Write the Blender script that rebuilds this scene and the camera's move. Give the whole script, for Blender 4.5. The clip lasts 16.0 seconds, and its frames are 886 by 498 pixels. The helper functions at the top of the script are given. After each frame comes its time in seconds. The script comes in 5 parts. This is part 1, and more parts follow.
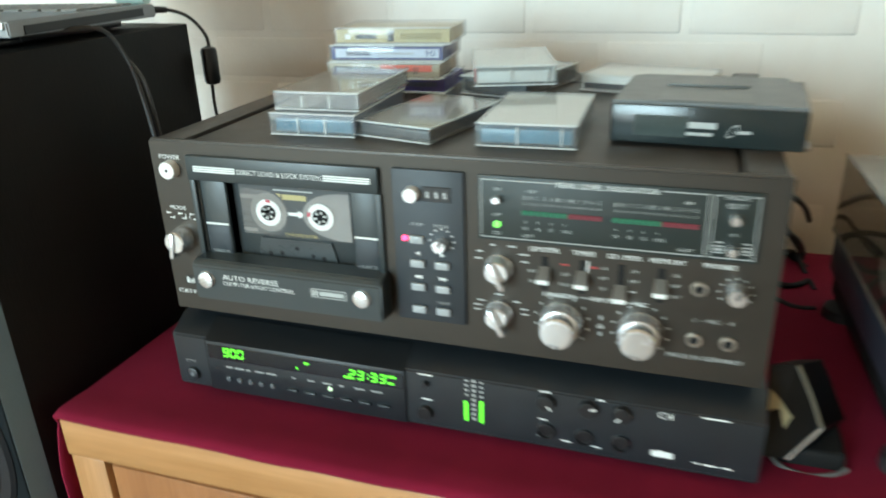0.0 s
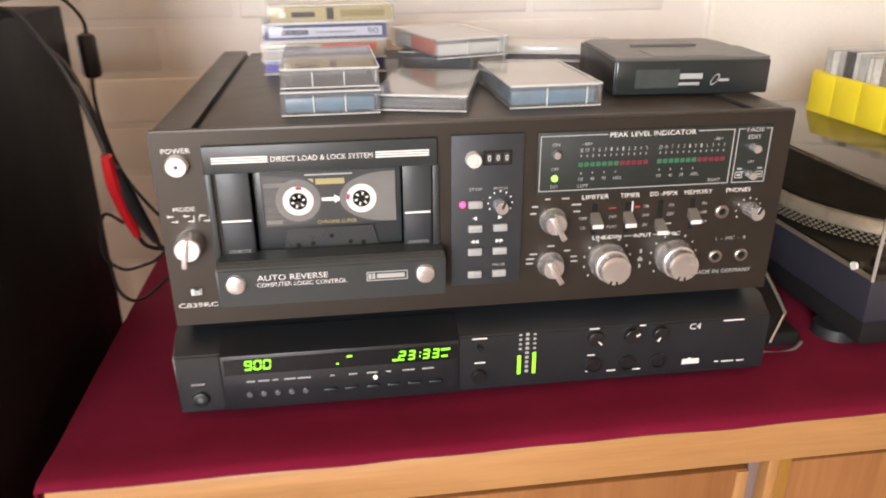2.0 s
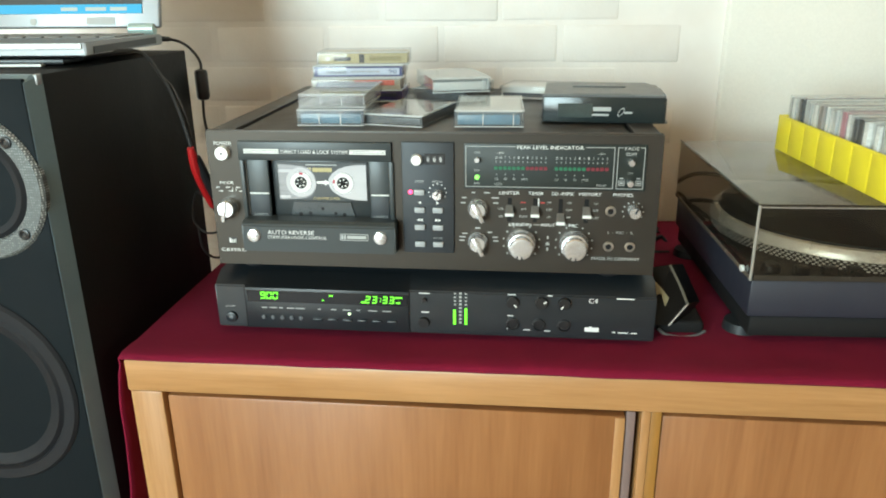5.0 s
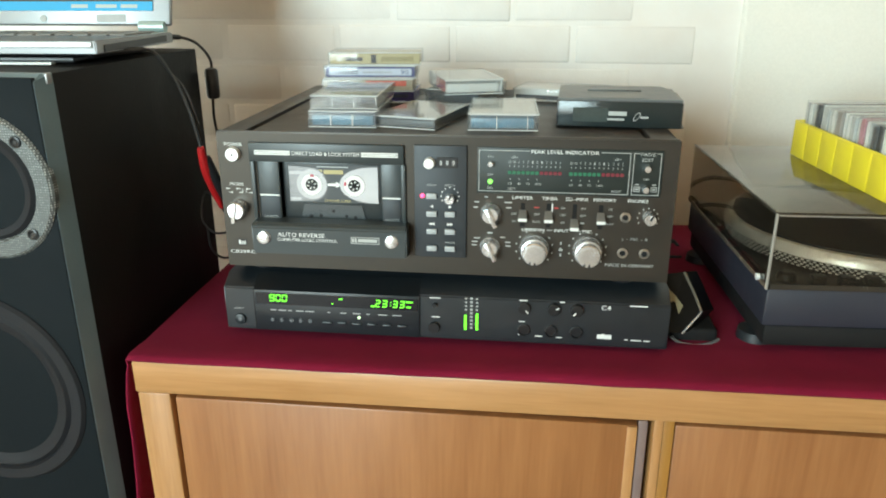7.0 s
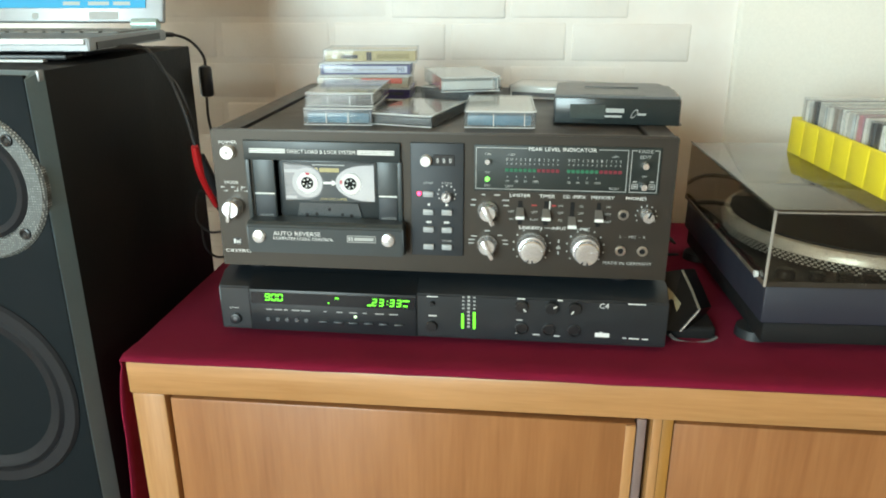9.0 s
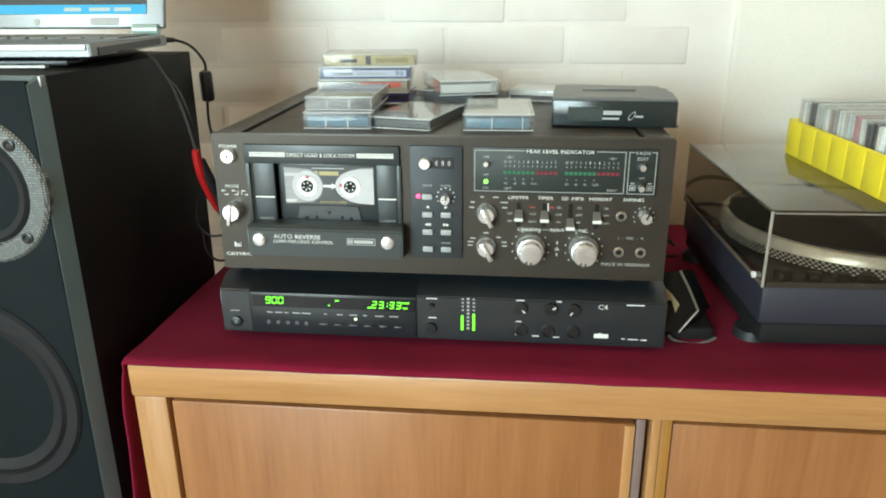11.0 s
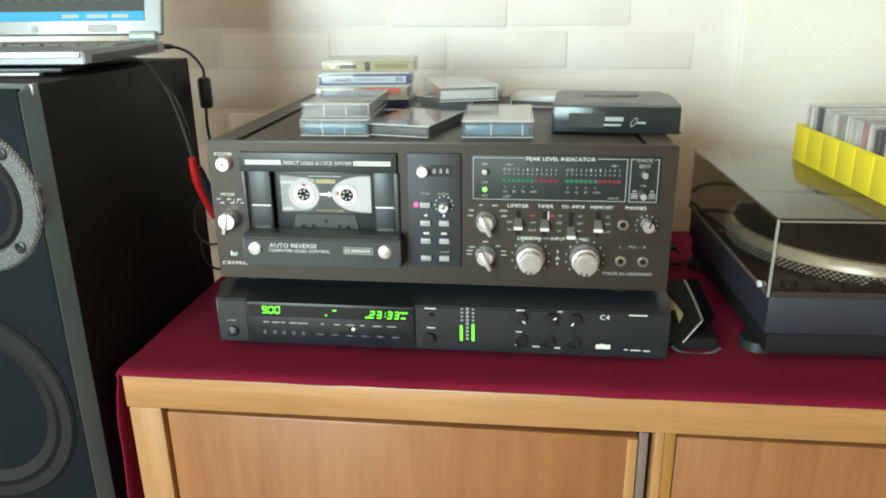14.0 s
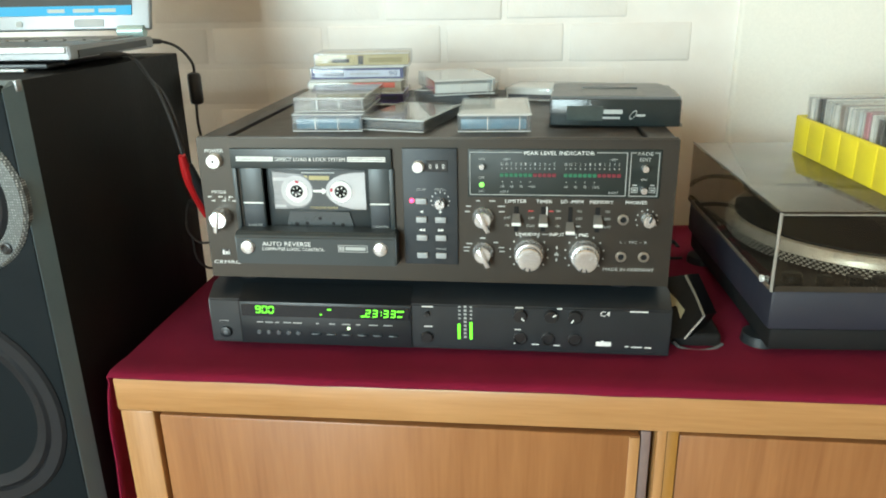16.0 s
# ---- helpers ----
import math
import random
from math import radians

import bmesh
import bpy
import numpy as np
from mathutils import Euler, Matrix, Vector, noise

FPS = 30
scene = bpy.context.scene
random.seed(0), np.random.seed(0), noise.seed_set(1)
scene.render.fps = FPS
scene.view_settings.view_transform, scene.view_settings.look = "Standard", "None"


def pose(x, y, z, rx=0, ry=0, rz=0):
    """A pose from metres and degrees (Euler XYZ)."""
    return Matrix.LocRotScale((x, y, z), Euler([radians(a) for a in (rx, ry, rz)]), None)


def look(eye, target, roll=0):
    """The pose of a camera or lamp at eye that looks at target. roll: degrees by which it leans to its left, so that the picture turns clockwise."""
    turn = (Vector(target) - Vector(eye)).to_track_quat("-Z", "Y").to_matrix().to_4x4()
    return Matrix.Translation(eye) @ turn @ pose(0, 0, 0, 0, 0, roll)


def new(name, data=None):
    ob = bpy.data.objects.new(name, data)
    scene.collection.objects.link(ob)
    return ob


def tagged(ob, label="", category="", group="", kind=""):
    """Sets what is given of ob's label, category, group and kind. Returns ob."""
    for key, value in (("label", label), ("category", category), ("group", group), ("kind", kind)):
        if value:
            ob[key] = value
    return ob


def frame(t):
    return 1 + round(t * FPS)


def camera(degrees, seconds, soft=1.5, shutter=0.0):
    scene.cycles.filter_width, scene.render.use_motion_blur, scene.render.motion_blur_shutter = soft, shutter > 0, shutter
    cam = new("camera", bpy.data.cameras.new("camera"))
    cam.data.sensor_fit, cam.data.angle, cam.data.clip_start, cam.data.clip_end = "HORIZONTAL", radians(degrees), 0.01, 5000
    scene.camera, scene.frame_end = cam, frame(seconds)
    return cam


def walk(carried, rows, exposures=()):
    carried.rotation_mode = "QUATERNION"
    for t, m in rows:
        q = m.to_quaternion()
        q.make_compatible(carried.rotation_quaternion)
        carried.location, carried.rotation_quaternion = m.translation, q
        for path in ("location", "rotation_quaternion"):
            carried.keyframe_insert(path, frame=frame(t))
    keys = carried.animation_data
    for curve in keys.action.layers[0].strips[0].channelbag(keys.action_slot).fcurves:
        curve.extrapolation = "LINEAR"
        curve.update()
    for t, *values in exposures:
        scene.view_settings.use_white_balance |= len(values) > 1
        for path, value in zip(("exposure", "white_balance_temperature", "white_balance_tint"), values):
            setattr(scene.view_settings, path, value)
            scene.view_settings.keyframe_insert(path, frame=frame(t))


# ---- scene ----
cam = camera(61.8, 16.0, soft=1.9, shutter=0.6)
PATH = [
    (0, (0.382, -0.439, 1.157), (-0.226, 1.302, 0.384), -1.9),
    (0.5, (0.269, -0.383, 1.144), (-0.204, 1.376, 0.318), -2.0),
    (1, (0.182, -0.397, 1.139), (0.136, 1.423, 0.311), 0.6),
    (1.5, (0.11, -0.432, 1.132), (0.44, 1.364, 0.316), 0.5),
    (2, (0.126, -0.479, 1.143), (0.366, 1.343, 0.353), -0.3),
    (2.5, (0.233, -0.571, 1.156), (0.169, 1.283, 0.409), -0.7),
    (3, (0.309, -0.649, 1.163), (0.098, 1.214, 0.467), -1.6),
    (3.5, (0.325, -0.693, 1.167), (0.104, 1.186, 0.518), -2.1),
    (4, (0.317, -0.702, 1.166), (0.095, 1.18, 0.526), -1.3),
    (4.5, (0.313, -0.699, 1.16), (0.11, 1.181, 0.508), -0.5),
    (5, (0.309, -0.694, 1.156), (0.105, 1.181, 0.491), -0.6),
    (7.5, (0.3, -0.684, 1.161), (0.082, 1.187, 0.487), 0.0),
    (8, (0.299, -0.686, 1.16), (0.079, 1.185, 0.488), -0.1),
    (8.5, (0.299, -0.685, 1.159), (0.095, 1.187, 0.485), 0.1),
    (9, (0.298, -0.68, 1.158), (0.097, 1.192, 0.482), -0.1),
    (11.5, (0.303, -0.685, 1.158), (0.095, 1.19, 0.493), -0.5),
    (12, (0.306, -0.684, 1.159), (0.093, 1.19, 0.494), -0.6),
    (12.5, (0.306, -0.682, 1.158), (0.096, 1.191, 0.49), -0.9),
    (13, (0.309, -0.679, 1.159), (0.101, 1.197, 0.496), -0.7),
    (13.5, (0.308, -0.673, 1.159), (0.09, 1.203, 0.501), -0.8),
    (14, (0.309, -0.67, 1.158), (0.08, 1.206, 0.503), -0.7),
    (14.5, (0.309, -0.668, 1.157), (0.083, 1.205, 0.493), -0.6),
    (15, (0.308, -0.664, 1.156), (0.087, 1.21, 0.491), -0.8),
    (15.5, (0.306, -0.658, 1.157), (0.084, 1.214, 0.489), -0.9),
    (16, (0.306, -0.656, 1.155), (0.09, 1.217, 0.487), -1.1),
]
LOOKS = [(0.0, -0.04, 6050, 8), (0.5, -0.22, 6400, 14), (1.0, -0.38, 7300, 29), (1.5, -0.28, 7700, 42), (2.0, 0.08, 7400, 38), (2.5, 0.23, 7080, 30),
         (3.0, 0.25, 6950, 23), (3.5, 0.18, 6550, 11), (4.0, 0.08, 6500, 10), (5.0, 0.0, 6500, 10), (7.5, -0.05, 6500, 10), (9.0, -0.05, 6500, 10), (12.0, 0.0, 6500, 10), (16.0, 0.0, 6500, 10)]
walk(cam, [(t, look(eye, target, roll)) for t, eye, target, roll in PATH], LOOKS)

# ---- light ----
world = bpy.data.worlds.new("sky")
scene.world = world
world.use_nodes = True
wn = world.node_tree.nodes
sky = wn.new("ShaderNodeTexSky")
sky.sky_type, sky.sun_disc = 'NISHITA', False
sky.sun_elevation, sky.sun_rotation = radians(38), radians(200)
world.node_tree.links.new(sky.outputs[0], wn["Background"].inputs[0])
wn["Background"].inputs[1].default_value = 0.12

ROOM = (-1.9, 2.3, -3.1, 0.468, 0.0, 2.5)
WIN = (-1.75, -0.40, 0.06, 2.20)
RAIL = 0.93
# sky light through the upper panes of the glazed door, light from the terrace through the lower ones
for name, z0, z1, watts, tint in (("sky_daylight", RAIL, WIN[3], 121, (0.75, 1.0, 1.03)), ("terrace_daylight", WIN[2], RAIL, 18, (0.90, 1.0, 0.98))):
    lamp = bpy.data.lights.new(name, 'AREA')
    lamp.shape, lamp.size, lamp.size_y = 'RECTANGLE', WIN[1] - WIN[0], z1 - z0
    lamp.energy, lamp.color = watts, tint
    new(name, lamp).matrix_world = look(((WIN[0] + WIN[1]) / 2, -3.0, (z0 + z1) / 2), ((WIN[0] + WIN[1]) / 2, 0.4, (z0 + z1) / 2))


# ---- materials ----
def principled(name):
    m = bpy.data.materials.new(name)
    m.use_nodes = True
    return m, m.node_tree.nodes, m.node_tree.links, m.node_tree.nodes["Principled BSDF"]


def mat(name, color, rough=0.5, metal=0.0, vary=0.12, size=60.0, bump=0.05, fine=900.0, stretch=(1, 1, 1), coat=0.0, spec=0.5):
    """Base colour with broad blotches and fine grain, grain also in roughness and relief."""
    m, n, l, b = principled(name)
    co = n.new("ShaderNodeTexCoord")
    mp = n.new("ShaderNodeMapping")
    mp.inputs["Scale"].default_value = stretch
    l.new(co.outputs["Object"], mp.inputs[0])
    big, small = n.new("ShaderNodeTexNoise"), n.new("ShaderNodeTexNoise")
    big.inputs["Scale"].default_value, small.inputs["Scale"].default_value = size, fine
    big.inputs["Detail"].default_value = 4
    l.new(mp.outputs[0], big.inputs["Vector"])
    l.new(mp.outputs[0], small.inputs["Vector"])
    add = n.new("ShaderNodeMath")
    add.operation = 'ADD'
    l.new(big.outputs[0], add.inputs[0])
    l.new(small.outputs[0], add.inputs[1])
    ramp = n.new("ShaderNodeMapRange")
    ramp.inputs[1].default_value, ramp.inputs[2].default_value = 0.6, 1.4
    ramp.inputs[3].default_value, ramp.inputs[4].default_value = 1 - vary, 1 + vary
    l.new(add.outputs[0], ramp.inputs[0])
    mul = n.new("ShaderNodeVectorMath")
    mul.operation = 'SCALE'
    mul.inputs[0].default_value = color
    l.new(ramp.outputs[0], mul.inputs["Scale"])
    l.new(mul.outputs[0], b.inputs["Base Color"])
    rr = n.new("ShaderNodeMapRange")
    rr.inputs[1].default_value, rr.inputs[2].default_value = 0.6, 1.4
    rr.inputs[3].default_value, rr.inputs[4].default_value = max(0.02, rough * 0.82), min(1, rough * 1.18)
    l.new(add.outputs[0], rr.inputs[0])
    l.new(rr.outputs[0], b.inputs["Roughness"])
    b.inputs["Metallic"].default_value = metal
    b.inputs["Coat Weight"].default_value = coat
    b.inputs["Specular IOR Level"].default_value = spec
    if bump:
        bp = n.new("ShaderNodeBump")
        bp.inputs["Strength"].default_value, bp.inputs["Distance"].default_value = bump, 0.002
        l.new(add.outputs[0], bp.inputs["Height"])
        l.new(bp.outputs[0], b.inputs["Normal"])
    return m


def wood(name, dark, light, scale=9.0, axis='X', rough=0.38):
    """Veneer: long streaks along one axis, with fine pores and broad tone change."""
    m, n, l, b = principled(name)
    co, mp = n.new("ShaderNodeTexCoord"), n.new("ShaderNodeMapping")
    mp.inputs["Scale"].default_value = (0.35, 6, 6) if axis == 'X' else (6, 6, 0.35)
    l.new(co.outputs["Object"], mp.inputs[0])
    streak, pore, broad = (n.new("ShaderNodeTexNoise") for _ in range(3))
    streak.inputs["Scale"].default_value, streak.inputs["Detail"].default_value = scale, 6
    streak.inputs["Distortion"].default_value = 0.6
    pore.inputs["Scale"].default_value, pore.inputs["Detail"].default_value = scale * 9, 3
    broad.inputs["Scale"].default_value = 2.5
    l.new(mp.outputs[0], streak.inputs["Vector"])
    l.new(mp.outputs[0], pore.inputs["Vector"])
    l.new(co.outputs["Object"], broad.inputs["Vector"])
    a1, a2 = n.new("ShaderNodeMath"), n.new("ShaderNodeMath")
    a1.operation = a2.operation = 'MULTIPLY_ADD'
    a1.inputs[1].default_value, a2.inputs[1].default_value = 0.45, 0.7
    l.new(pore.outputs[0], a1.inputs[0])
    l.new(streak.outputs[0], a1.inputs[2])
    l.new(broad.outputs[0], a2.inputs[0])
    l.new(a1.outputs[0], a2.inputs[2])
    mr = n.new("ShaderNodeMapRange")
    mr.inputs[1].default_value, mr.inputs[2].default_value = 0.72, 1.4
    l.new(a2.outputs[0], mr.inputs[0])
    mix = n.new("ShaderNodeMix")
    mix.data_type = 'RGBA'
    mix.inputs[6].default_value, mix.inputs[7].default_value = (*dark, 1), (*light, 1)
    l.new(mr.outputs[0], mix.inputs[0])
    l.new(mix.outputs[2], b.inputs["Base Color"])
    b.inputs["Roughness"].default_value = rough
    bp = n.new("ShaderNodeBump")
    bp.inputs["Strength"].default_value, bp.inputs["Distance"].default_value = 0.12, 0.0008
    l.new(a1.outputs[0], bp.inputs["Height"])
    l.new(bp.outputs[0], b.inputs["Normal"])
    return m


def clear(name, tint, gloss=0.05, shine=1.0, haze=0.0, haze_color=(0.8, 0.8, 0.8)):
    """Thin clear plastic: tinted see-through sheet with a glossy skin and a little pale, blotchy haze."""
    m, n, l, b = principled(name)
    n.remove(b)
    out = n["Material Output"]
    tr, gl, df = n.new("ShaderNodeBsdfTransparent"), n.new("ShaderNodeBsdfGlossy"), n.new("ShaderNodeBsdfDiffuse")
    tr.inputs[0].default_value, gl.inputs["Roughness"].default_value = (*tint, 1), gloss
    df.inputs[0].default_value = (*haze_color, 1)
    lw, fr, m1, m2 = n.new("ShaderNodeLayerWeight"), n.new("ShaderNodeMath"), n.new("ShaderNodeMixShader"), n.new("ShaderNodeMixShader")
    pw = n.new("ShaderNodeMath")
    pw.operation, fr.operation = 'POWER', 'MULTIPLY_ADD'
    pw.inputs[1].default_value, fr.inputs[1].default_value, fr.inputs[2].default_value = 4.0, 0.9 * shine, 0.035 * shine
    l.new(lw.outputs["Facing"], pw.inputs[0])
    l.new(pw.outputs[0], fr.inputs[0])
    no, mr = n.new("ShaderNodeTexNoise"), n.new("ShaderNodeMapRange")
    no.inputs["Scale"].default_value = 130
    mr.inputs[3].default_value, mr.inputs[4].default_value = haze * 0.6, haze * 1.4
    l.new(no.outputs[0], mr.inputs[0])
    l.new(mr.outputs[0], m1.inputs[0])
    l.new(tr.outputs[0], m1.inputs[1])
    l.new(df.outputs[0], m1.inputs[2])
    l.new(fr.outputs[0], m2.inputs[0])
    l.new(m1.outputs[0], m2.inputs[1])
    l.new(gl.outputs[0], m2.inputs[2])
    l.new(m2.outputs[0], out.inputs[0])
    return m


def glow(name, color, strength):
    m, n, l, b = principled(name)
    b.inputs["Base Color"].default_value = (0.02, 0.02, 0.02, 1)
    b.inputs["Emission Color"].default_value = (*color, 1)
    b.inputs["Emission Strength"].default_value = strength
    return m


def painted_brick():
    m, n, l, b = principled("painted_brick")
    co, info = n.new("ShaderNodeTexCoord"), n.new("ShaderNodeObjectInfo")
    geo = n.new("ShaderNodeNewGeometry")
    no, fi = n.new("ShaderNodeTexNoise"), n.new("ShaderNodeTexNoise")
    no.inputs["Scale"].default_value, fi.inputs["Scale"].default_value = 14, 260
    no.inputs["Detail"].default_value = 5
    l.new(geo.outputs["Position"], no.inputs["Vector"])
    l.new(geo.outputs["Position"], fi.inputs["Vector"])
    mr = n.new("ShaderNodeMapRange")
    mr.inputs[1].default_value, mr.inputs[2].default_value = 0.3, 0.7
    l.new(no.outputs[0], mr.inputs[0])
    mix = n.new("ShaderNodeMix")
    mix.data_type = 'RGBA'
    mix.inputs[6].default_value, mix.inputs[7].default_value = (0.83, 0.785, 0.73, 1), (0.89, 0.865, 0.82, 1)
    l.new(mr.outputs[0], mix.inputs[0])
    hs = n.new("ShaderNodeHueSaturation")
    mv = n.new("ShaderNodeMapRange")
    mv.inputs[3].default_value, mv.inputs[4].default_value = 0.93, 1.05
    l.new(info.outputs["Random"], mv.inputs[0])
    l.new(mv.outputs[0], hs.inputs["Value"])
    l.new(mix.outputs[2], hs.inputs["Color"])
    l.new(hs.outputs[0], b.inputs["Base Color"])
    b.inputs["Roughness"].default_value = 0.6
    ad = n.new("ShaderNodeMath")
    ad.operation = 'MULTIPLY_ADD'
    ad.inputs[1].default_value = 0.25
    l.new(fi.outputs[0], ad.inputs[0])
    l.new(no.outputs[0], ad.inputs[2])
    bp = n.new("ShaderNodeBump")
    bp.inputs["Strength"].default_value, bp.inputs["Distance"].default_value = 0.30, 0.004
    l.new(ad.outputs[0], bp.inputs["Height"])
    l.new(bp.outputs[0], b.inputs["Normal"])
    return m


def cloth_mat():
    m, n, l, b = principled("burgundy_cloth")
    co = n.new("ShaderNodeTexCoord")
    w1, w2, no = n.new("ShaderNodeTexWave"), n.new("ShaderNodeTexWave"), n.new("ShaderNodeTexNoise")
    w1.bands_direction, w2.bands_direction = 'X', 'Y'
    w1.inputs["Scale"].default_value = w2.inputs["Scale"].default_value = 420
    no.inputs["Scale"].default_value, no.inputs["Detail"].default_value = 18, 5
    for w in (w1, w2, no):
        l.new(co.outputs["Object"], w.inputs["Vector"])
    mul = n.new("ShaderNodeMath")
    mul.operation = 'MULTIPLY'
    l.new(w1.outputs["Fac"], mul.inputs[0])
    l.new(w2.outputs["Fac"], mul.inputs[1])
    mix = n.new("ShaderNodeMix")
    mix.data_type = 'RGBA'
    mix.inputs[6].default_value, mix.inputs[7].default_value = (0.135, 0.004, 0.019, 1), (0.225, 0.008, 0.035, 1)
    l.new(no.outputs[0], mix.inputs[0])
    l.new(mix.outputs[2], b.inputs["Base Color"])
    b.inputs["Roughness"].default_value = 0.85
    b.inputs["Sheen Weight"].default_value = 0.06
    b.inputs["Specular IOR Level"].default_value = 0.15
    b.inputs["Sheen Tint"].default_value = (0.8, 0.25, 0.4, 1)
    bp = n.new("ShaderNodeBump")
    bp.inputs["Strength"].default_value, bp.inputs["Distance"].default_value = 0.3, 0.0006
    l.new(mul.outputs[0], bp.inputs["Height"])
    l.new(bp.outputs[0], b.inputs["Normal"])
    return m


BRICK = painted_brick()
PLASTER = mat("cream_plaster", (0.84, 0.82, 0.75), 0.7, vary=0.04, size=5, bump=0.08, fine=300)
# unseen walls and floor, their colours set for the light they bounce
ROOMWALL = mat("bounce_wall_plaster", (0.78, 0.67, 0.57), 0.75, vary=0.05, size=4, bump=0.06, fine=200)
FLOORWOOD = wood("bounce_floor_boards", (0.20, 0.135, 0.09), (0.33, 0.235, 0.165), 6, 'X', 0.45)
# unseen ceiling: pine tone added only to warm the bounced light
CEIL = wood("warm_bounce_ceiling", (0.50, 0.29, 0.14), (0.68, 0.43, 0.23), 5, 'X', 0.5)
OAK = wood("honey_oak", (0.31, 0.140, 0.042), (0.50, 0.262, 0.108), 7, 'X', 0.36)
OAKV = wood("honey_oak_upright", (0.31, 0.140, 0.042), (0.50, 0.262, 0.108), 7, 'Z', 0.36)
DOORWOOD = wood("amber_veneer", (0.225, 0.085, 0.027), (0.37, 0.162, 0.060), 5, 'Z', 0.33)
DARK = mat("dark_gap", (0.02, 0.015, 0.012), 0.8)
CLOTH = cloth_mat()
FACE = mat("bronze_anodised_plate", (0.055, 0.048, 0.040), 0.44, 0.7, vary=0.06, size=30, bump=0.02, fine=1500, stretch=(0.1, 1, 1))
CASE = mat("brown_black_sheet", (0.060, 0.052, 0.044), 0.42, 0.3, vary=0.08, size=40, bump=0.04, fine=1600)
BAY = mat("charcoal_plastic", (0.032, 0.041, 0.043), 0.38, vary=0.08, size=40, bump=0.02)
PANEL = mat("slate_panel", (0.034, 0.040, 0.046), 0.5, 0.2, vary=0.06, size=40, bump=0.02)
BLACK = mat("black_plastic", (0.012, 0.012, 0.013), 0.35, vary=0.15, size=50, bump=0.03)
MATTBLACK = mat("matt_black", (0.010, 0.010, 0.010), 0.7, vary=0.2, size=30, bump=0.05, spec=0.25)
C4MAT = mat("anthracite_enamel", (0.011, 0.015, 0.0185), 0.38, vary=0.08, size=40, bump=0.03, fine=1800, spec=0.6)
CHROME = mat("brushed_aluminium", (0.86, 0.90, 0.94), 0.24, 0.85, vary=0.015, size=80, bump=0.0, fine=2000)
WHITE = mat("white_print", (0.78, 0.8, 0.78), 0.5, vary=0.05, bump=0.0)
GREYPRINT = mat("grey_print", (0.42, 0.44, 0.43), 0.5, vary=0.05, bump=0.0)
SILVER = mat("silver_plastic", (0.27, 0.275, 0.28), 0.38, 0.4, vary=0.05, size=30, bump=0.02)
SPKBLACK = mat("black_ash_vinyl", (0.010, 0.0095, 0.009), 0.55, vary=0.25, size=20, bump=0.12, fine=500, stretch=(1, 1, 0.15), spec=0.15)
# bevel grey, lighter and bluer: light on the bevel put into its colour
SPKGREY = mat("lit_bevel_grey", (0.115, 0.165, 0.185), 0.45, vary=0.1, size=25, bump=0.06)
RUBBER = mat("rubber", (0.009, 0.0095, 0.012), 0.65, vary=0.2, size=30, spec=0.3)
YELLOW = mat("yellow_plastic", (0.82, 0.68, 0.03), 0.4, vary=0.06, size=25, bump=0.03)
CLEAR = clear("clear_polystyrene", (0.95, 0.965, 0.965), 0.06, 0.8, 0.09)
SMOKE = clear("smoked_acrylic", (0.770, 0.745, 0.695), 0.03, 1.05, 0.012, (0.35, 0.33, 0.29))


# ---- building helpers ----
PLACE = {}


def thing(name, label, category, at=(0, 0, 0), group="", rz=0.0):
    ob = new(name)
    ob.empty_display_size = 0.02
    ob.matrix_basis = pose(*at, 0, 0, rz)
    PLACE[ob] = pose(*at, 0, 0, rz)
    return tagged(ob, label, category, group)


def mesh_of(name, bm, material, smooth=True):
    me = bpy.data.meshes.new(name)
    bmesh.ops.recalc_face_normals(bm, faces=bm.faces)
    bm.to_mesh(me)
    bm.free()
    if material:
        me.materials.append(material)
    if smooth:
        me.polygons.foreach_set("use_smooth", [True] * len(me.polygons))
        me.set_sharp_from_angle(angle=radians(32))
    return me


def part(name, bm, material, parent, label="", local=False, smooth=True):
    """One mesh under a thing or part. The shape is given in world places, or in the thing's own if local."""
    if not local:
        bm.transform(PLACE[parent].inverted())
    ob = new(name, mesh_of(name, bm, material, smooth))
    ob.parent = parent
    PLACE[ob] = PLACE[parent].copy()
    if label:
        tagged(ob, label)
    return ob


def structure(name, bm, material, label="", category=""):
    ob = new(name, mesh_of(name, bm, material))
    PLACE[ob] = Matrix()
    return tagged(ob, label, category, kind="structure")


def box(x0, x1, y0, y1, z0, z1, bev=0.0, seg=2, bm=None):
    bm = bm or bmesh.new()
    made = bmesh.ops.create_cube(bm, size=1, matrix=Matrix.LocRotScale(((x0 + x1) / 2, (y0 + y1) / 2, (z0 + z1) / 2), None, (x1 - x0, y1 - y0, z1 - z0)))
    if bev:
        edges = list({e for v in made["verts"] for e in v.link_edges})
        bmesh.ops.bevel(bm, geom=edges, offset=bev, segments=seg, affect='EDGES', profile=0.5)
    return bm


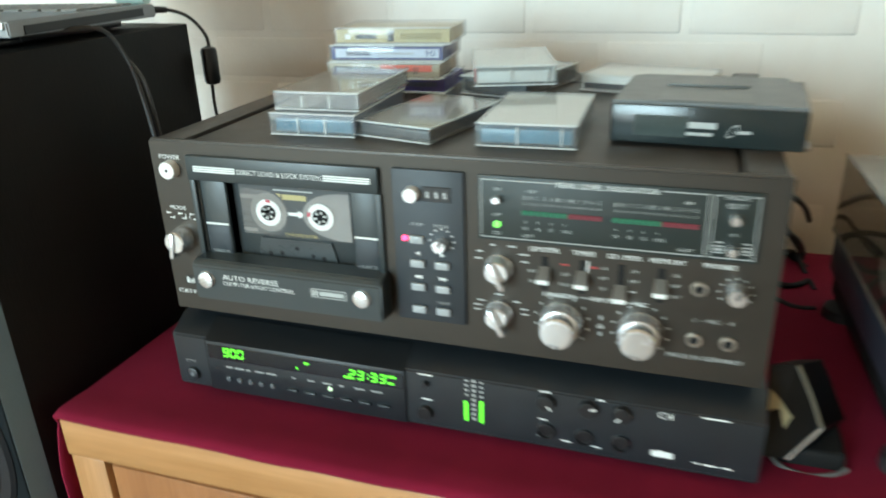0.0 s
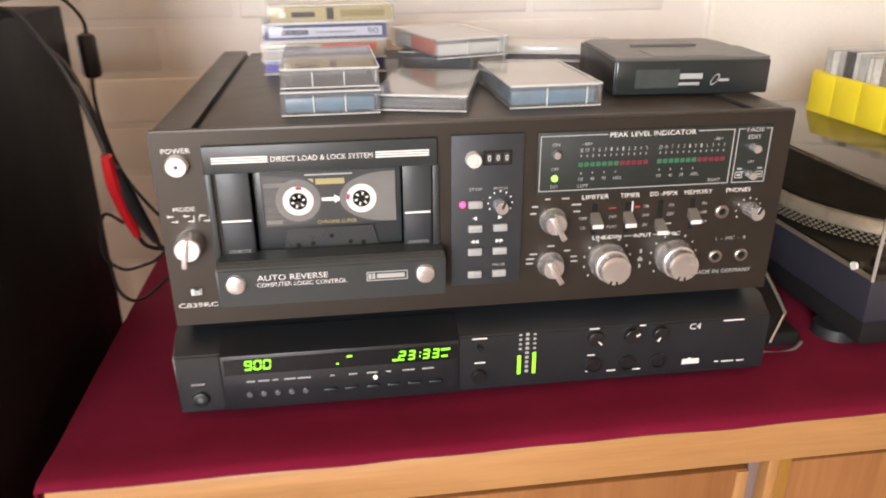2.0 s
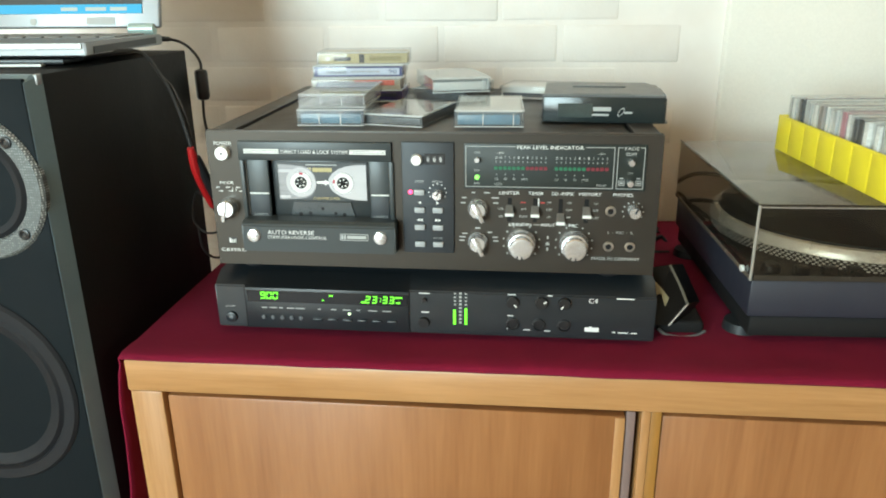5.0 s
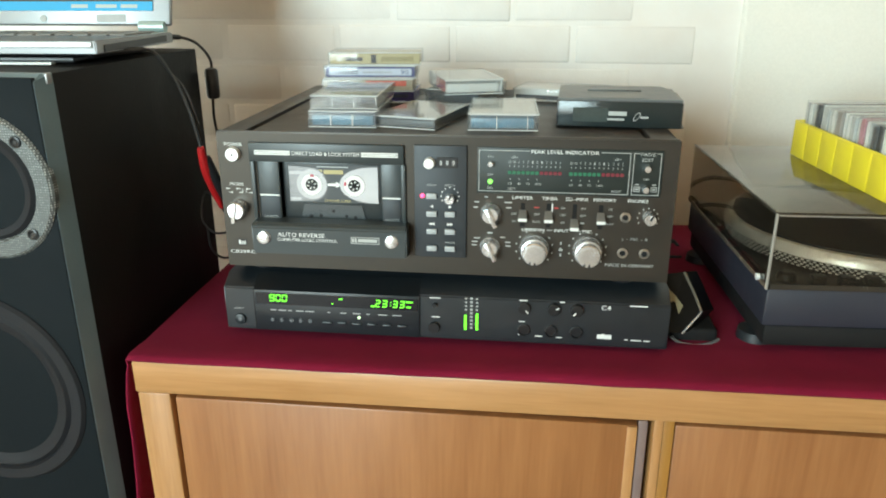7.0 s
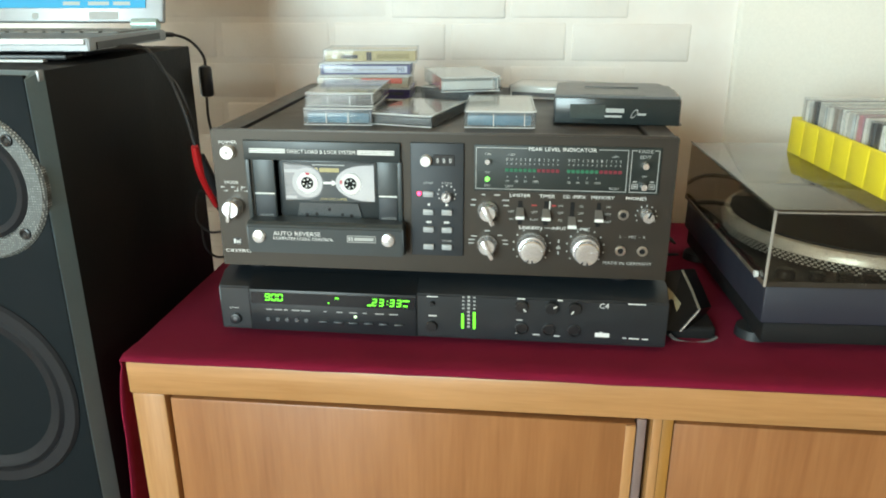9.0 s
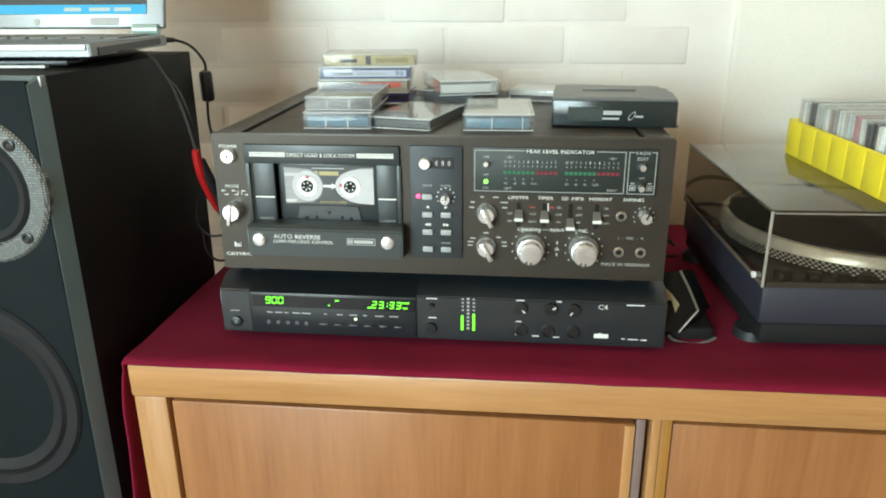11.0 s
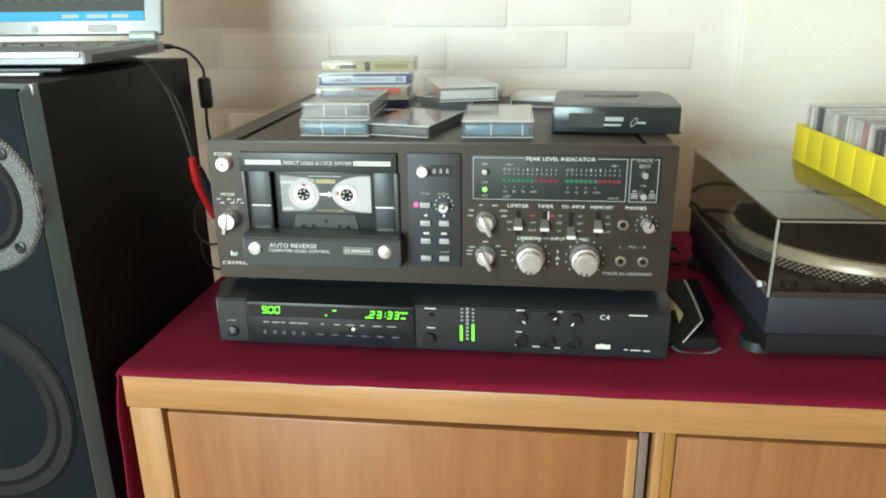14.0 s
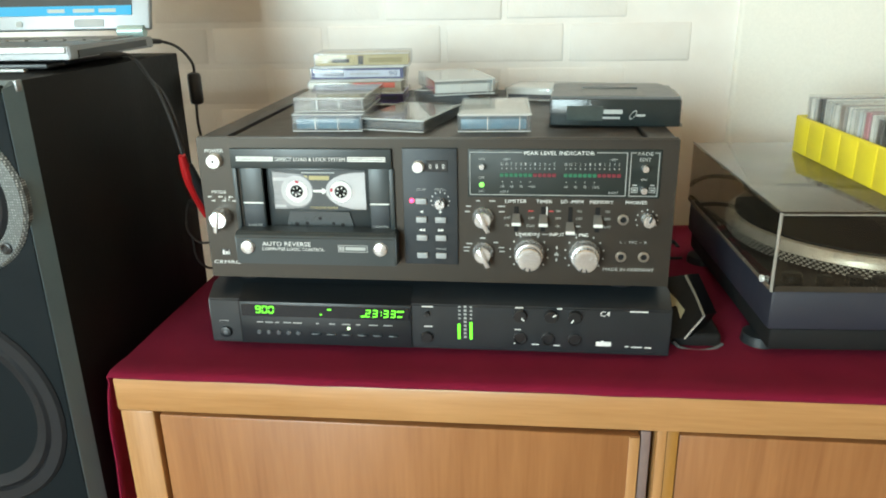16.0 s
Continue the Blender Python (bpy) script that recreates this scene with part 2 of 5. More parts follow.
def lathe(profile, seg=32, at=(0, 0, 0), axis='Y', bm=None):
    """Profile of (radius, distance along the axis); axis Y points to the viewer as distance falls."""
    bm = bm or bmesh.new()
    rings = []
    turn = {'Z': Matrix(), 'Y': pose(0, 0, 0, 90, 0, 0), 'X': pose(0, 0, 0, 0, 90, 0)}[axis]
    m = Matrix.Translation(at) @ turn
    for r, h in profile:
        if r <= 1e-6:
            rings.append([bm.verts.new(m @ Vector((0, 0, h)))])
        else:
            rings.append([bm.verts.new(m @ Vector((r * math.cos(2 * math.pi * k / seg), r * math.sin(2 * math.pi * k / seg), h))) for k in range(seg)])
    for a, b in zip(rings, rings[1:]):
        for k in range(seg):
            k2 = (k + 1) % seg
            if len(a) == 1 and len(b) > 1:
                bm.faces.new((a[0], b[k], b[k2]))
            elif len(b) == 1 and len(a) > 1:
                bm.faces.new((a[k], b[0], a[k2]))
            elif len(a) > 1:
                bm.faces.new((a[k], b[k], b[k2], a[k2]))
    return bm


def smooth_path(points, per=8):
    """Points along a soft curve through the given ones."""
    p = [Vector(points[0])] + [Vector(q) for q in points] + [Vector(points[-1])]
    out = []
    for i in range(1, len(p) - 2):
        for k in range(per):
            t = k / per
            a, b, c, d = p[i - 1], p[i], p[i + 1], p[i + 2]
            out.append(0.5 * ((2 * b) + (c - a) * t + (2 * a - 5 * b + 4 * c - d) * t * t + (3 * b - a - 3 * c + d) * t ** 3))
    return out + [p[-2]]


def tube(points, r, seg=8, per=8, bm=None):
    bm = bm or bmesh.new()
    pts = smooth_path(points, per)
    rings = []
    for i, q in enumerate(pts):
        d = (pts[min(i + 1, len(pts) - 1)] - pts[max(i - 1, 0)]).normalized()
        u = d.cross(Vector((0.31, 0.17, 0.93))).normalized()
        v = d.cross(u)
        rr = r(i / (len(pts) - 1)) if callable(r) else r
        rings.append([bm.verts.new(q + rr * (math.cos(2 * math.pi * k / seg) * u + math.sin(2 * math.pi * k / seg) * v)) for k in range(seg)])
    for a, b in zip(rings, rings[1:]):
        for k in range(seg):
            bm.faces.new((a[k], b[k], b[(k + 1) % seg], a[(k + 1) % seg]))
    bm.faces.new(rings[0])
    bm.faces.new(list(reversed(rings[-1])))
    return bm


def words(body, x, z, width, height, y, depth=0.0004):
    """Raised lettering that faces the viewer, middle at x, z, squeezed to a width and height."""
    cu = bpy.data.curves.new("words", 'FONT')
    cu.body, cu.extrude, cu.resolution_u = body, 0.0, 2
    ob = new("words", cu)
    dg = bpy.context.evaluated_depsgraph_get()
    me = bpy.data.meshes.new_from_object(ob.evaluated_get(dg))
    bpy.data.objects.remove(ob)
    bpy.data.curves.remove(cu)
    bm = bmesh.new()
    bm.from_mesh(me)
    bpy.data.meshes.remove(me)
    xs, ys = [v.co.x for v in bm.verts], [v.co.y for v in bm.verts]
    sx, sy = width / (max(xs) - min(xs)), height / (max(ys) - min(ys))
    cx, cy = (max(xs) + min(xs)) / 2, (max(ys) + min(ys)) / 2
    for v in bm.verts:
        v.co = Vector((x + (v.co.x - cx) * sx, y - depth, z + (v.co.y - cy) * sy))
    return bm


def bars(rows, y, depth=0.0006, bm=None):
    """Flat printed bars: (x0, x1, z0, z1) each."""
    bm = bm or bmesh.new()
    for x0, x1, z0, z1 in rows:
        box(x0, x1, y - depth, y, z0, z1, bm=bm)
    return bm


# ---- room ----
X0, X1, Y0, Y1, Z0, Z1 = ROOM
structure("floor", box(X0 - 0.2, X1 + 0.2, Y0 - 0.2, Y1 + 0.3, -0.12, 0), FLOORWOOD, "unseen wooden floor, its brown set for bounced light", "floor")
structure("ceiling", box(X0 - 0.2, X1 + 0.2, Y0 - 0.2, Y1 + 0.3, Z1, Z1 + 0.12), CEIL, "unseen ceiling in a pine tone that warms the bounced light", "ceiling")
structure("wall_west", box(X0 - 0.2, X0, Y0, Y1 + 0.3, 0, Z1), ROOMWALL, "unseen side wall, coloured for warm bounced light", "wall")
structure("wall_east", box(X1, X1 + 0.2, Y0, Y1 + 0.3, 0, Z1), ROOMWALL, "unseen side wall, coloured for warm bounced light", "wall")
south = bmesh.new()
box(X0 - 0.2, WIN[0], Y0 - 0.2, Y0, 0, Z1, bm=south)
box(WIN[1], X1 + 0.2, Y0 - 0.2, Y0, 0, Z1, bm=south)
box(WIN[0], WIN[1], Y0 - 0.2, Y0, 0, WIN[2], bm=south)
box(WIN[0], WIN[1], Y0 - 0.2, Y0, WIN[3], Z1, bm=south)
structure("wall_south", south, ROOMWALL, "unseen plain wall with a glazed garden door, coloured to bounce light", "wall")
win = structure("window_1", box(WIN[0], WIN[1], Y0 - 0.03, Y0 + 0.05, WIN[2] - 0.03, WIN[2], 0.004), WHITE, "white-framed glazed double door letting in daylight", "window")
for a in (WIN[0], (WIN[0] + WIN[1]) / 2 - 0.025, WIN[1] - 0.05):
    part("window_frame", box(a, a + 0.05, Y0 - 0.14, Y0 - 0.09, WIN[2], WIN[3], 0.004), WHITE, win)

BRICK_L, BRICK_H = 0.1795, 0.0612
CORNER = 0.600
wall = structure("wall_north", box(X0 - 0.2, CORNER, Y1 + 0.005, Y1 + 0.3, 0, Z1), BRICK, "white-painted brick wall with soft joints", "wall")
pier = box(CORNER, X1 + 0.2, Y1 - 0.006, Y1 + 0.3, 0, Z1, 0.006, 3)
structure("wall_pier", pier, PLASTER, "smooth cream plastered wall beside the brickwork", "wall")

# ---- sideboard ----
side = thing("sideboard", "honey-coloured wooden sideboard with flush amber doors", "sideboard", (0.5, 0.2, 0))
TOP = 0.806
OCHRE = wood("ochre_edging", (0.26, 0.115, 0.020), (0.37, 0.175, 0.036), 7, 'Z', 0.4)
SAG = 0.006  # the old carcass leans: its top rises this much for each metre
board = box(-0.0850, 1.55, -0.0660, 0.44, 0.7705, TOP, 0.0025)
for v in board.verts:
    v.co.z += SAG * (v.co.x + 0.085)
part("top", board, OAK, side)
part("side_panel", box(-0.0835, -0.0492, -0.0645, 0.44, 0.12, 0.7703, 0.002), OAKV, side)
part("side_panel", box(1.51, 1.546, -0.0645, 0.44, 0.12, 0.7780, 0.002), OAKV, side)
part("divider", box(0.4300, 0.4385, -0.0635, 0.43, 0.15, 0.7733, 0.001), OAKV, side)
part("divider_edge", box(0.4388, 0.4488, -0.0630, 0.43, 0.15, 0.7733, 0.0008), OCHRE, side, "ochre edging of the divider")
part("bottom_panel", box(-0.05, 1.51, -0.062, 0.43, 0.12, 0.15), OAK, side)
part("back_panel", box(-0.05, 1.51, 0.43, 0.44, 0.15, 0.7703), DARK, side)
for a, b in ((-0.0458, 0.4155), (0.4498, 0.975), (0.979, 1.507)):
    d = part("door", box(a, b, -0.0615, -0.042, 0.155, 0.7650 + SAG * (a + 0.085), 0.002), DOORWOOD, side)
    part("edge_strip", box(b - 0.010, b - 0.0006, -0.0630, -0.0613, 0.156, 0.7640, 0.0005), OAKV, d)
part("hinge_strip", box(0.4162, 0.4250, -0.0595, -0.053, 0.155, 0.7695, 0.001), mat("mauve_plastic_strip", (0.20, 0.135, 0.12), 0.5), side)
for a in (-0.08, 1.48):
    for b in (-0.03, 0.38):
        part("leg", box(a, a + 0.05, b, b + 0.05, 0, 0.12, 0.003), OAKV, side)


def build_cloth():
    bm = bmesh.new()
    cols, rows = 120, 40
    grid = []
    for i in range(-24, cols + 1):
        line = []
        for j in range(rows + 1):
            y = -0.0640 + 0.49 * j / rows
            x = -0.0885 + 1.6 * max(i, 0) / cols
            z = TOP + 0.0025 + 0.0012 * noise.noise(Vector((x * 9, y * 9, 0)))
            y += (0.003 * noise.noise(Vector((x * 14, 3.1, 0))) if j == 0 else 0)
            if i < 0:
                d = -i * 0.0095
                x -= 0.0035 * min(1, d / 0.02) + 0.010 * (d / 0.2) * (0.6 + noise.noise(Vector((y * 11, d * 6, 5))))
                z = TOP + 0.001 - d
                y += -0.004 * (d / 0.1) + 0.006 * noise.noise(Vector((d * 16, 1.7, 2)))
            elif j == 0:
                z, y = TOP + 0.0006, y - 0.0035
            elif j == 1:
                z, y = z + 0.0016, y - 0.007
            elif j == 2:
                z += 0.0012
            z += SAG * max(0, x + 0.085)
            line.append(bm.verts.new((x, y, z)))
        grid.append(line)
    for a, b in zip(grid, grid[1:]):
        for j in range(rows):
            bm.faces.new((a[j], b[j], b[j + 1], a[j + 1]))
    ob = new("tablecloth", mesh_of("tablecloth", bm, CLOTH))
    so = ob.modifiers.new("thickness", 'SOLIDIFY')
    so.thickness, so.offset = 0.0018, 1
    return tagged(ob, "burgundy cloth spread over the sideboard, hanging down its end", "tablecloth")


build_cloth()


# ---- loudspeaker with laptop ----
def build_speaker():
    t = thing("loudspeaker", "tall black floor loudspeaker with grey baffle and silver-rimmed drivers", "loudspeaker", (-0.1199, -0.078, 0), rz=-3.0)
    W, D, H = 0.25, 0.2845, 1.0870
    # own frame: x from -W to 0, y from 0 back, z up
    part("cabinet", box(-W, 0, 0.018, D, 0.0, H, 0.0015), SPKBLACK, t, local=True)
    bm = bmesh.new()
    c = 0.006
    outer = [(-W, 0.018), (-W + c, 0.0), (-c, 0.0), (0, 0.018)]
    lo, hi = 0.02, H
    rings = [[bm.verts.new((x, y, z)) for x, y in outer] for z in (lo, hi - c, hi)]
    for v, (x, y) in zip(rings[2], outer):
        v.co.y = max(y, 0.010)
    for a, b in zip(rings, rings[1:]):
        for k in range(3):
            bm.faces.new((a[k], a[k + 1], b[k + 1], b[k]))
    bm.faces.new(rings[2])
    bmesh.ops.recalc_face_normals(bm, faces=bm.faces)
    part("baffle_frame", bm, SPKGREY, t, "bevelled front frame, coloured light grey as if lit", local=True, smooth=False)
    part("baffle", box(-W + 0.0065, -0.0065, -0.0015, 0.004, 0.03, H - 0.0025, 0.001), mat("dark_grey_baffle", (0.005, 0.008, 0.010), 0.6, vary=0.12, size=20, spec=0.10), t, local=True)
    part("corner_cap", box(-0.0045, -0.0004, 0.011, 0.0190, H - 0.009, H + 0.0006, 0.0012), SILVER, t, "worn pale corner", local=True)

    def driver(name, x, z, rim, hole, cone, ring_mat, cone_mat, screws, dust):
        ring = part(name, lathe([(hole, 0.001), (hole + 0.002, 0.0045), (rim - 0.003, 0.0045), (rim, 0.0015), (rim, -0.004)], 48, (x, -0.001, z)), ring_mat, t, local=True)
        part("surround", lathe([(hole, 0.001), (hole - 0.004, 0.004), (hole - 0.010, 0.003), (cone, -0.003)], 48, (x, -0.0012, z)), RUBBER, ring, local=True)
        part("cone", lathe([(cone + 0.001, -0.002), (cone * 0.75, -0.006), (dust, -0.016)], 48, (x, -0.0035, z)), cone_mat, ring, local=True)
        part("dust_cap", lathe([(dust + 0.001, -0.016), (dust * 0.8, -0.011), (dust * 0.45, -0.008), (0, -0.007)], 32, (x, -0.0035, z)), cone_mat, ring, local=True)
        for k in range(screws):
            a = math.pi / 4 + 2 * math.pi * k / screws
            r = (rim + hole) / 2
            part("screw", lathe([(0.0055, 0.003), (0.0055, 0.0062), (0.004, 0.0068), (0.002, 0.0055), (0, 0.0055)], 12, (x + r * math.cos(a), -0.001, z + r * math.sin(a))), BLACK, ring, local=True)

    mesh_m, n, l, b = principled("perforated_silver_rim")
    co, vo, mr, mix = n.new("ShaderNodeTexCoord"), n.new("ShaderNodeTexVoronoi"), n.new("ShaderNodeMapRange"), n.new("ShaderNodeMix")
    vo.inputs["Scale"].default_value, vo.inputs["Randomness"].default_value = 420, 0.1
    l.new(co.outputs["Object"], vo.inputs["Vector"])
    mr.inputs[1].default_value, mr.inputs[2].default_value = 0.25, 0.45
    l.new(vo.outputs["Distance"], mr.inputs[0])
    mix.data_type = 'RGBA'
    mix.inputs[6].default_value, mix.inputs[7].default_value = (0.56, 0.60, 0.59, 1), (0.10, 0.11, 0.11, 1)
    l.new(mr.outputs[0], mix.inputs[0])
    l.new(mix.outputs[2], b.inputs["Base Color"])
    b.inputs["Roughness"].default_value, b.inputs["Metallic"].default_value = 0.45, 0.4
    grey_cone = mat("bluish_grey_cone", (0.014, 0.018, 0.030), 0.5, vary=0.15, size=40)
    dark_cone = mat("dark_cone", (0.011, 0.015, 0.018), 0.5, vary=0.15, size=40)
    driver("midrange_driver", -0.0732, 0.986, 0.0705, 0.0515, 0.041, mesh_m, dark_cone, 4, 0.012)
    driver("woofer", -0.1200, 0.768, 0.1080, 0.0920, 0.070, RUBBER, grey_cone, 0, 0.030)
    driver("tweeter", -0.205, 1.035, 0.03, 0.02, 0.016, RUBBER, dark_cone, 4, 0.008)
    return t


build_speaker()

drive = thing("docking_tray", "flat black tray under the laptop with a white card", "tray", (-0.265, 0.075, 1.0872), rz=3)
part("tray_body", box(-0.16, 0.120, -0.070, 0.085, 0.0012, 0.0066, 0.0015), BLACK, drive, local=True)
part("foot", box(-0.12, 0.1, -0.05, 0.07, 0.0, 0.0016), RUBBER, drive, local=True)
part("card", box(0.045, 0.100, -0.076, -0.068, 0.0, 0.0022), WHITE, drive, "white card edge", local=True)

lap = thing("laptop", "open silver laptop, screen lit, standing on the loudspeaker", "laptop", (-0.265, 0.094, 1.0950), rz=3)
bm = bmesh.new()
prof = [(-0.100, 0.0030), (-0.100, 0.0142), (-0.096, 0.0150), (0.076, 0.0128), (0.080, 0.0118), (0.080, 0.0008)]
ends = [[bm.verts.new((a, b, c)) for b, c in prof] for a in (-0.17, 0.149)]
for k in range(6):
    bm.faces.new((ends[0][k], ends[0][(k + 1) % 6], ends[1][(k + 1) % 6], ends[1][k]))
bm.faces.new(ends[0])
bm.faces.new(list(reversed(ends[1])))
bmesh.ops.bevel(bm, geom=list(bm.edges), offset=0.0012, segments=2, affect='EDGES')
part("base", bm, SILVER, lap, local=True)
kb = mat("grey_keys", (0.22, 0.22, 0.21), 0.5)
key_me = mesh_of("key", box(-0.0085, 0.0085, -0.006, 0.006, 0.0, 0.002, 0.0006, 1), kb)
for r in range(5):
    for k in range(14):
        ko = new("key", key_me)
        ko.parent = lap
        ko.matrix_basis = pose(-0.141 + k * 0.0205, -0.002 + r * 0.0155, 0.0136 - r * 0.0002, -0.7)
part("foot", box(-0.15, 0.13, -0.08, 0.06, 0.0, 0.0012), RUBBER, lap, local=True)
part("port_block", box(0.1480, 0.1500, -0.085, 0.060, 0.0035, 0.0105), BLACK, lap, local=True)
# lighter strip over the base's front, coloured as its reflection
part("front_edge", box(-0.168, 0.146, -0.1022, -0.0998, 0.0085, 0.0140, 0.001), mat("silver_edge_reflection", (0.72, 0.76, 0.76), 0.25, 0.5, vary=0.03), lap, "silver front edge, its reflection put into a bright colour", local=True)
for a in (-0.15, 0.112):
    part("hinge", lathe([(0, 0.0), (0.0065, 0.0), (0.0065, 0.030), (0, 0.030)], 20, (a, 0.078, 0.0185), 'X'), mat("pale_teal_hinge", (0.45, 0.6, 0.58), 0.35, 0.3), lap, local=True)
tilt = Matrix.Translation((0, 0.080, 0.0140)) @ pose(0, 0, 0, -16, 0, 0)
b1 = box(-0.168, 0.149, -0.004, 0.004, 0.006, 0.235, 0.003)
b1.transform(tilt)
lid = part("lid", b1, SILVER, lap, local=True)
b1 = box(-0.148, 0.128, -0.0052, -0.0036, 0.022, 0.205)
b1.transform(tilt)
SCREEN = glow("screen_dark", (0.03, 0.05, 0.045), 0.6)
scr = part("screen", b1, SCREEN, lid, "lit screen with dark meters and a blue bar", local=True)
b1 = box(-0.148, 0.128, -0.0058, -0.0051, 0.022, 0.0325)
b1.transform(tilt)
part("task_bar", b1, glow("screen_blue", (0.0, 0.42, 0.72), 1.2), scr, local=True)
METER = glow("screen_green", (0.05, 0.16, 0.08), 0.5)
for k in range(15):
    h = 0.02 + 0.03 * random.random()
    b1 = box(-0.14 + k * 0.0165, -0.132 + k * 0.0165, -0.0058, -0.0052, 0.044, 0.044 + h)
    b1.transform(tilt)
    part("meter_bar", b1, METER, scr, local=True)
ICON = glow("screen_white", (0.7, 0.9, 0.8), 0.8)
for r in ((0.085, 0.115, 0.048, 0.0495), (-0.06, -0.05, 0.038, 0.040), (0.03, 0.05, 0.025, 0.029), (0.06, 0.085, 0.025, 0.029), (0.090, 0.110, 0.025, 0.029)):
    b1 = bars([r], -0.0058, 0.0004)
    b1.transform(tilt)
    part("icon", b1, ICON, scr, local=True)
b1 = lathe([(0.004, 0.0), (0.004, 0.0006), (0, 0.0006)], 16, (-0.005, -0.0042, 0.013))
b1.transform(tilt)
part("badge", b1, GREYPRINT, lid, local=True)
b1 = box(0.06, 0.095, -0.0046, -0.004, 0.009, 0.018)
b1.transform(tilt)
part("sticker", b1, mat("pale_grey_sticker", (0.42, 0.43, 0.43), 0.5), lid, local=True)

# ---- turntable ----
def build_turntable():
    x0, x1, y0, y1 = 0.533, 0.970, 0.001, 0.313
    t = thing("turntable", "dark grey turntable under a closed smoked dust cover", "turntable", (x0, y0, TOP + 0.003))
    zp = 0.8845
    plinth = mat("blue_grey_plinth", (0.024, 0.026, 0.038), 0.5, vary=0.06, size=30, bump=0.06)
    part("plinth", box(x0 + 0.002, x1 - 0.002, y0 + 0.002, y1 - 0.002, 0.8455, zp, 0.003), plinth, t)
    part("base", box(x0 + 0.006, x1 - 0.006, y0 + 0.005, y1 - 0.006, 0.8225, 0.8454, 0.004), MATTBLACK, t)
    part("deck_plate", box(x0 + 0.008, x1 - 0.008, y0 + 0.008, y1 - 0.008, zp + 0.0002, zp + 0.0025, 0.001), mat("dark_deck_plate", (0.030, 0.026, 0.022), 0.4, 0.2), t)
    foot = mat("grey_rubber_foot", (0.022, 0.027, 0.030), 0.4, vary=0.15)
    for a in (x0 + 0.013, x1 - 0.030):
        for b in (y0 + 0.043, y1 - 0.043):
            part("foot", lathe([(0, 0.0), (0.016, 0.0), (0.0195, 0.004), (0.0180, 0.0145), (0, 0.0145)], 28, (a, b, TOP + 0.003), 'Z'), foot, t)
    cx, cy = 0.690, 0.158
    rim_m = mat("bright_platter_rim", (0.96, 0.96, 0.97), 0.28, 0.25, vary=0.03, bump=0.0)
    zr = zp + 0.0030
    pl = part("platter", lathe([(0, zr), (0.1430, zr), (0.1455, zr + 0.0008), (0.1468, zr + 0.0110), (0.1496, zr + 0.0122), (0.1492, zr + 0.0150), (0.1479, zr + 0.0192), (0.1458, zr + 0.0224), (0.1415, zr + 0.0230), (0, zr + 0.0222)], 128, (cx, cy, 0), 'Z'), rim_m, t, "silver platter with strobe dots on its rim")
    part("dot_band", lathe([(0.1460, zr + 0.0010), (0.1471, zr + 0.0109)], 128, (cx, cy, 0), 'Z'), mat("dark_dot_band", (0.05, 0.045, 0.04), 0.4, 0.4), pl)
    bm = bmesh.new()
    for row in range(4):
        for k in range(150):
            a = 2 * math.pi * (k + 0.5 * (row % 2)) / 150
            m = Matrix.Translation((cx, cy, zr + 0.0022 + 0.0025 * row)) @ pose(0, 0, 0, 0, 0, math.degrees(a)) @ Matrix.Translation((0.1464 + 0.0003 * row, 0, 0))
            bmesh.ops.create_cube(bm, size=1, matrix=m @ Matrix.Diagonal((0.0016, 0.0030, 0.0014, 1)))
    tagged(part("strobe_dots", bm, rim_m, pl, smooth=False), kind="stuff")
    part("mat", lathe([(0, zr + 0.0223), (0.1405, zr + 0.0228), (0.1400, zr + 0.0255), (0.05, zr + 0.0252), (0, zr + 0.0252)], 64, (cx, cy, 0), 'Z'), RUBBER, t, "black rubber platter mat")
    part("spindle", lathe([(0.0036, zr + 0.024), (0.0036, zr + 0.038), (0, zr + 0.040)], 16, (cx, cy, 0), 'Z'), CHROME, t)
    arm = part("tonearm_base", lathe([(0, zp), (0.034, zp), (0.034, zp + 0.009), (0.020, zp + 0.013), (0.014, zp + 0.035), (0, zp + 0.037)], 32, (0.915, 0.255, 0), 'Z'), BLACK, t)
    part("arm_tube", tube([(0.915, 0.280, zp + 0.037), (0.915, 0.200, zp + 0.037), (0.912, 0.110, zp + 0.037), (0.895, 0.055, zp + 0.035)], 0.0045), CHROME, arm)
    part("counterweight", lathe([(0, -0.012), (0.014, -0.012), (0.014, 0.012), (0, 0.012)], 24, (0.915, 0.287, zp + 0.033), 'Y'), BLACK, arm)
    part("headshell", box(0.884, 0.902, 0.020, 0.055, zp + 0.022, zp + 0.029, 0.002), BLACK, arm)
    for a in (0.580, 0.606, 0.630):
        part("push_button", box(a, a + 0.013, y0 + 0.010, y0 + 0.020, zp + 0.0025, zp + 0.0110, 0.0012), BLACK, t)
    part("strobe_lamp", lathe([(0, zp), (0.010, zp), (0.009, zp + 0.009), (0.006, zp + 0.011), (0, zp + 0.011)], 20, (x0 + 0.027, y0 + 0.024, 0), 'Z'), BLACK, t)
    # dust cover: five thin sheets; pale tubes stand for the edge highlights
    zl, zh, w = zp + 0.0008, 0.961, 0.0030
    cover = part("dust_cover", box(x0, x1, y0, y1, zh - w, zh, 0.0008), SMOKE, t, "smoked acrylic dust cover")
    part("cover_side", box(x0, x0 + w, y0 + w, y1 - w, zl, zh - w), SMOKE, cover)
    part("cover_side", box(x1 - w, x1, y0 + w, y1 - w, zl, zh - w), SMOKE, cover)
    part("cover_front", box(x0, x1, y0, y0 + w, zl, zh - w), SMOKE, cover)
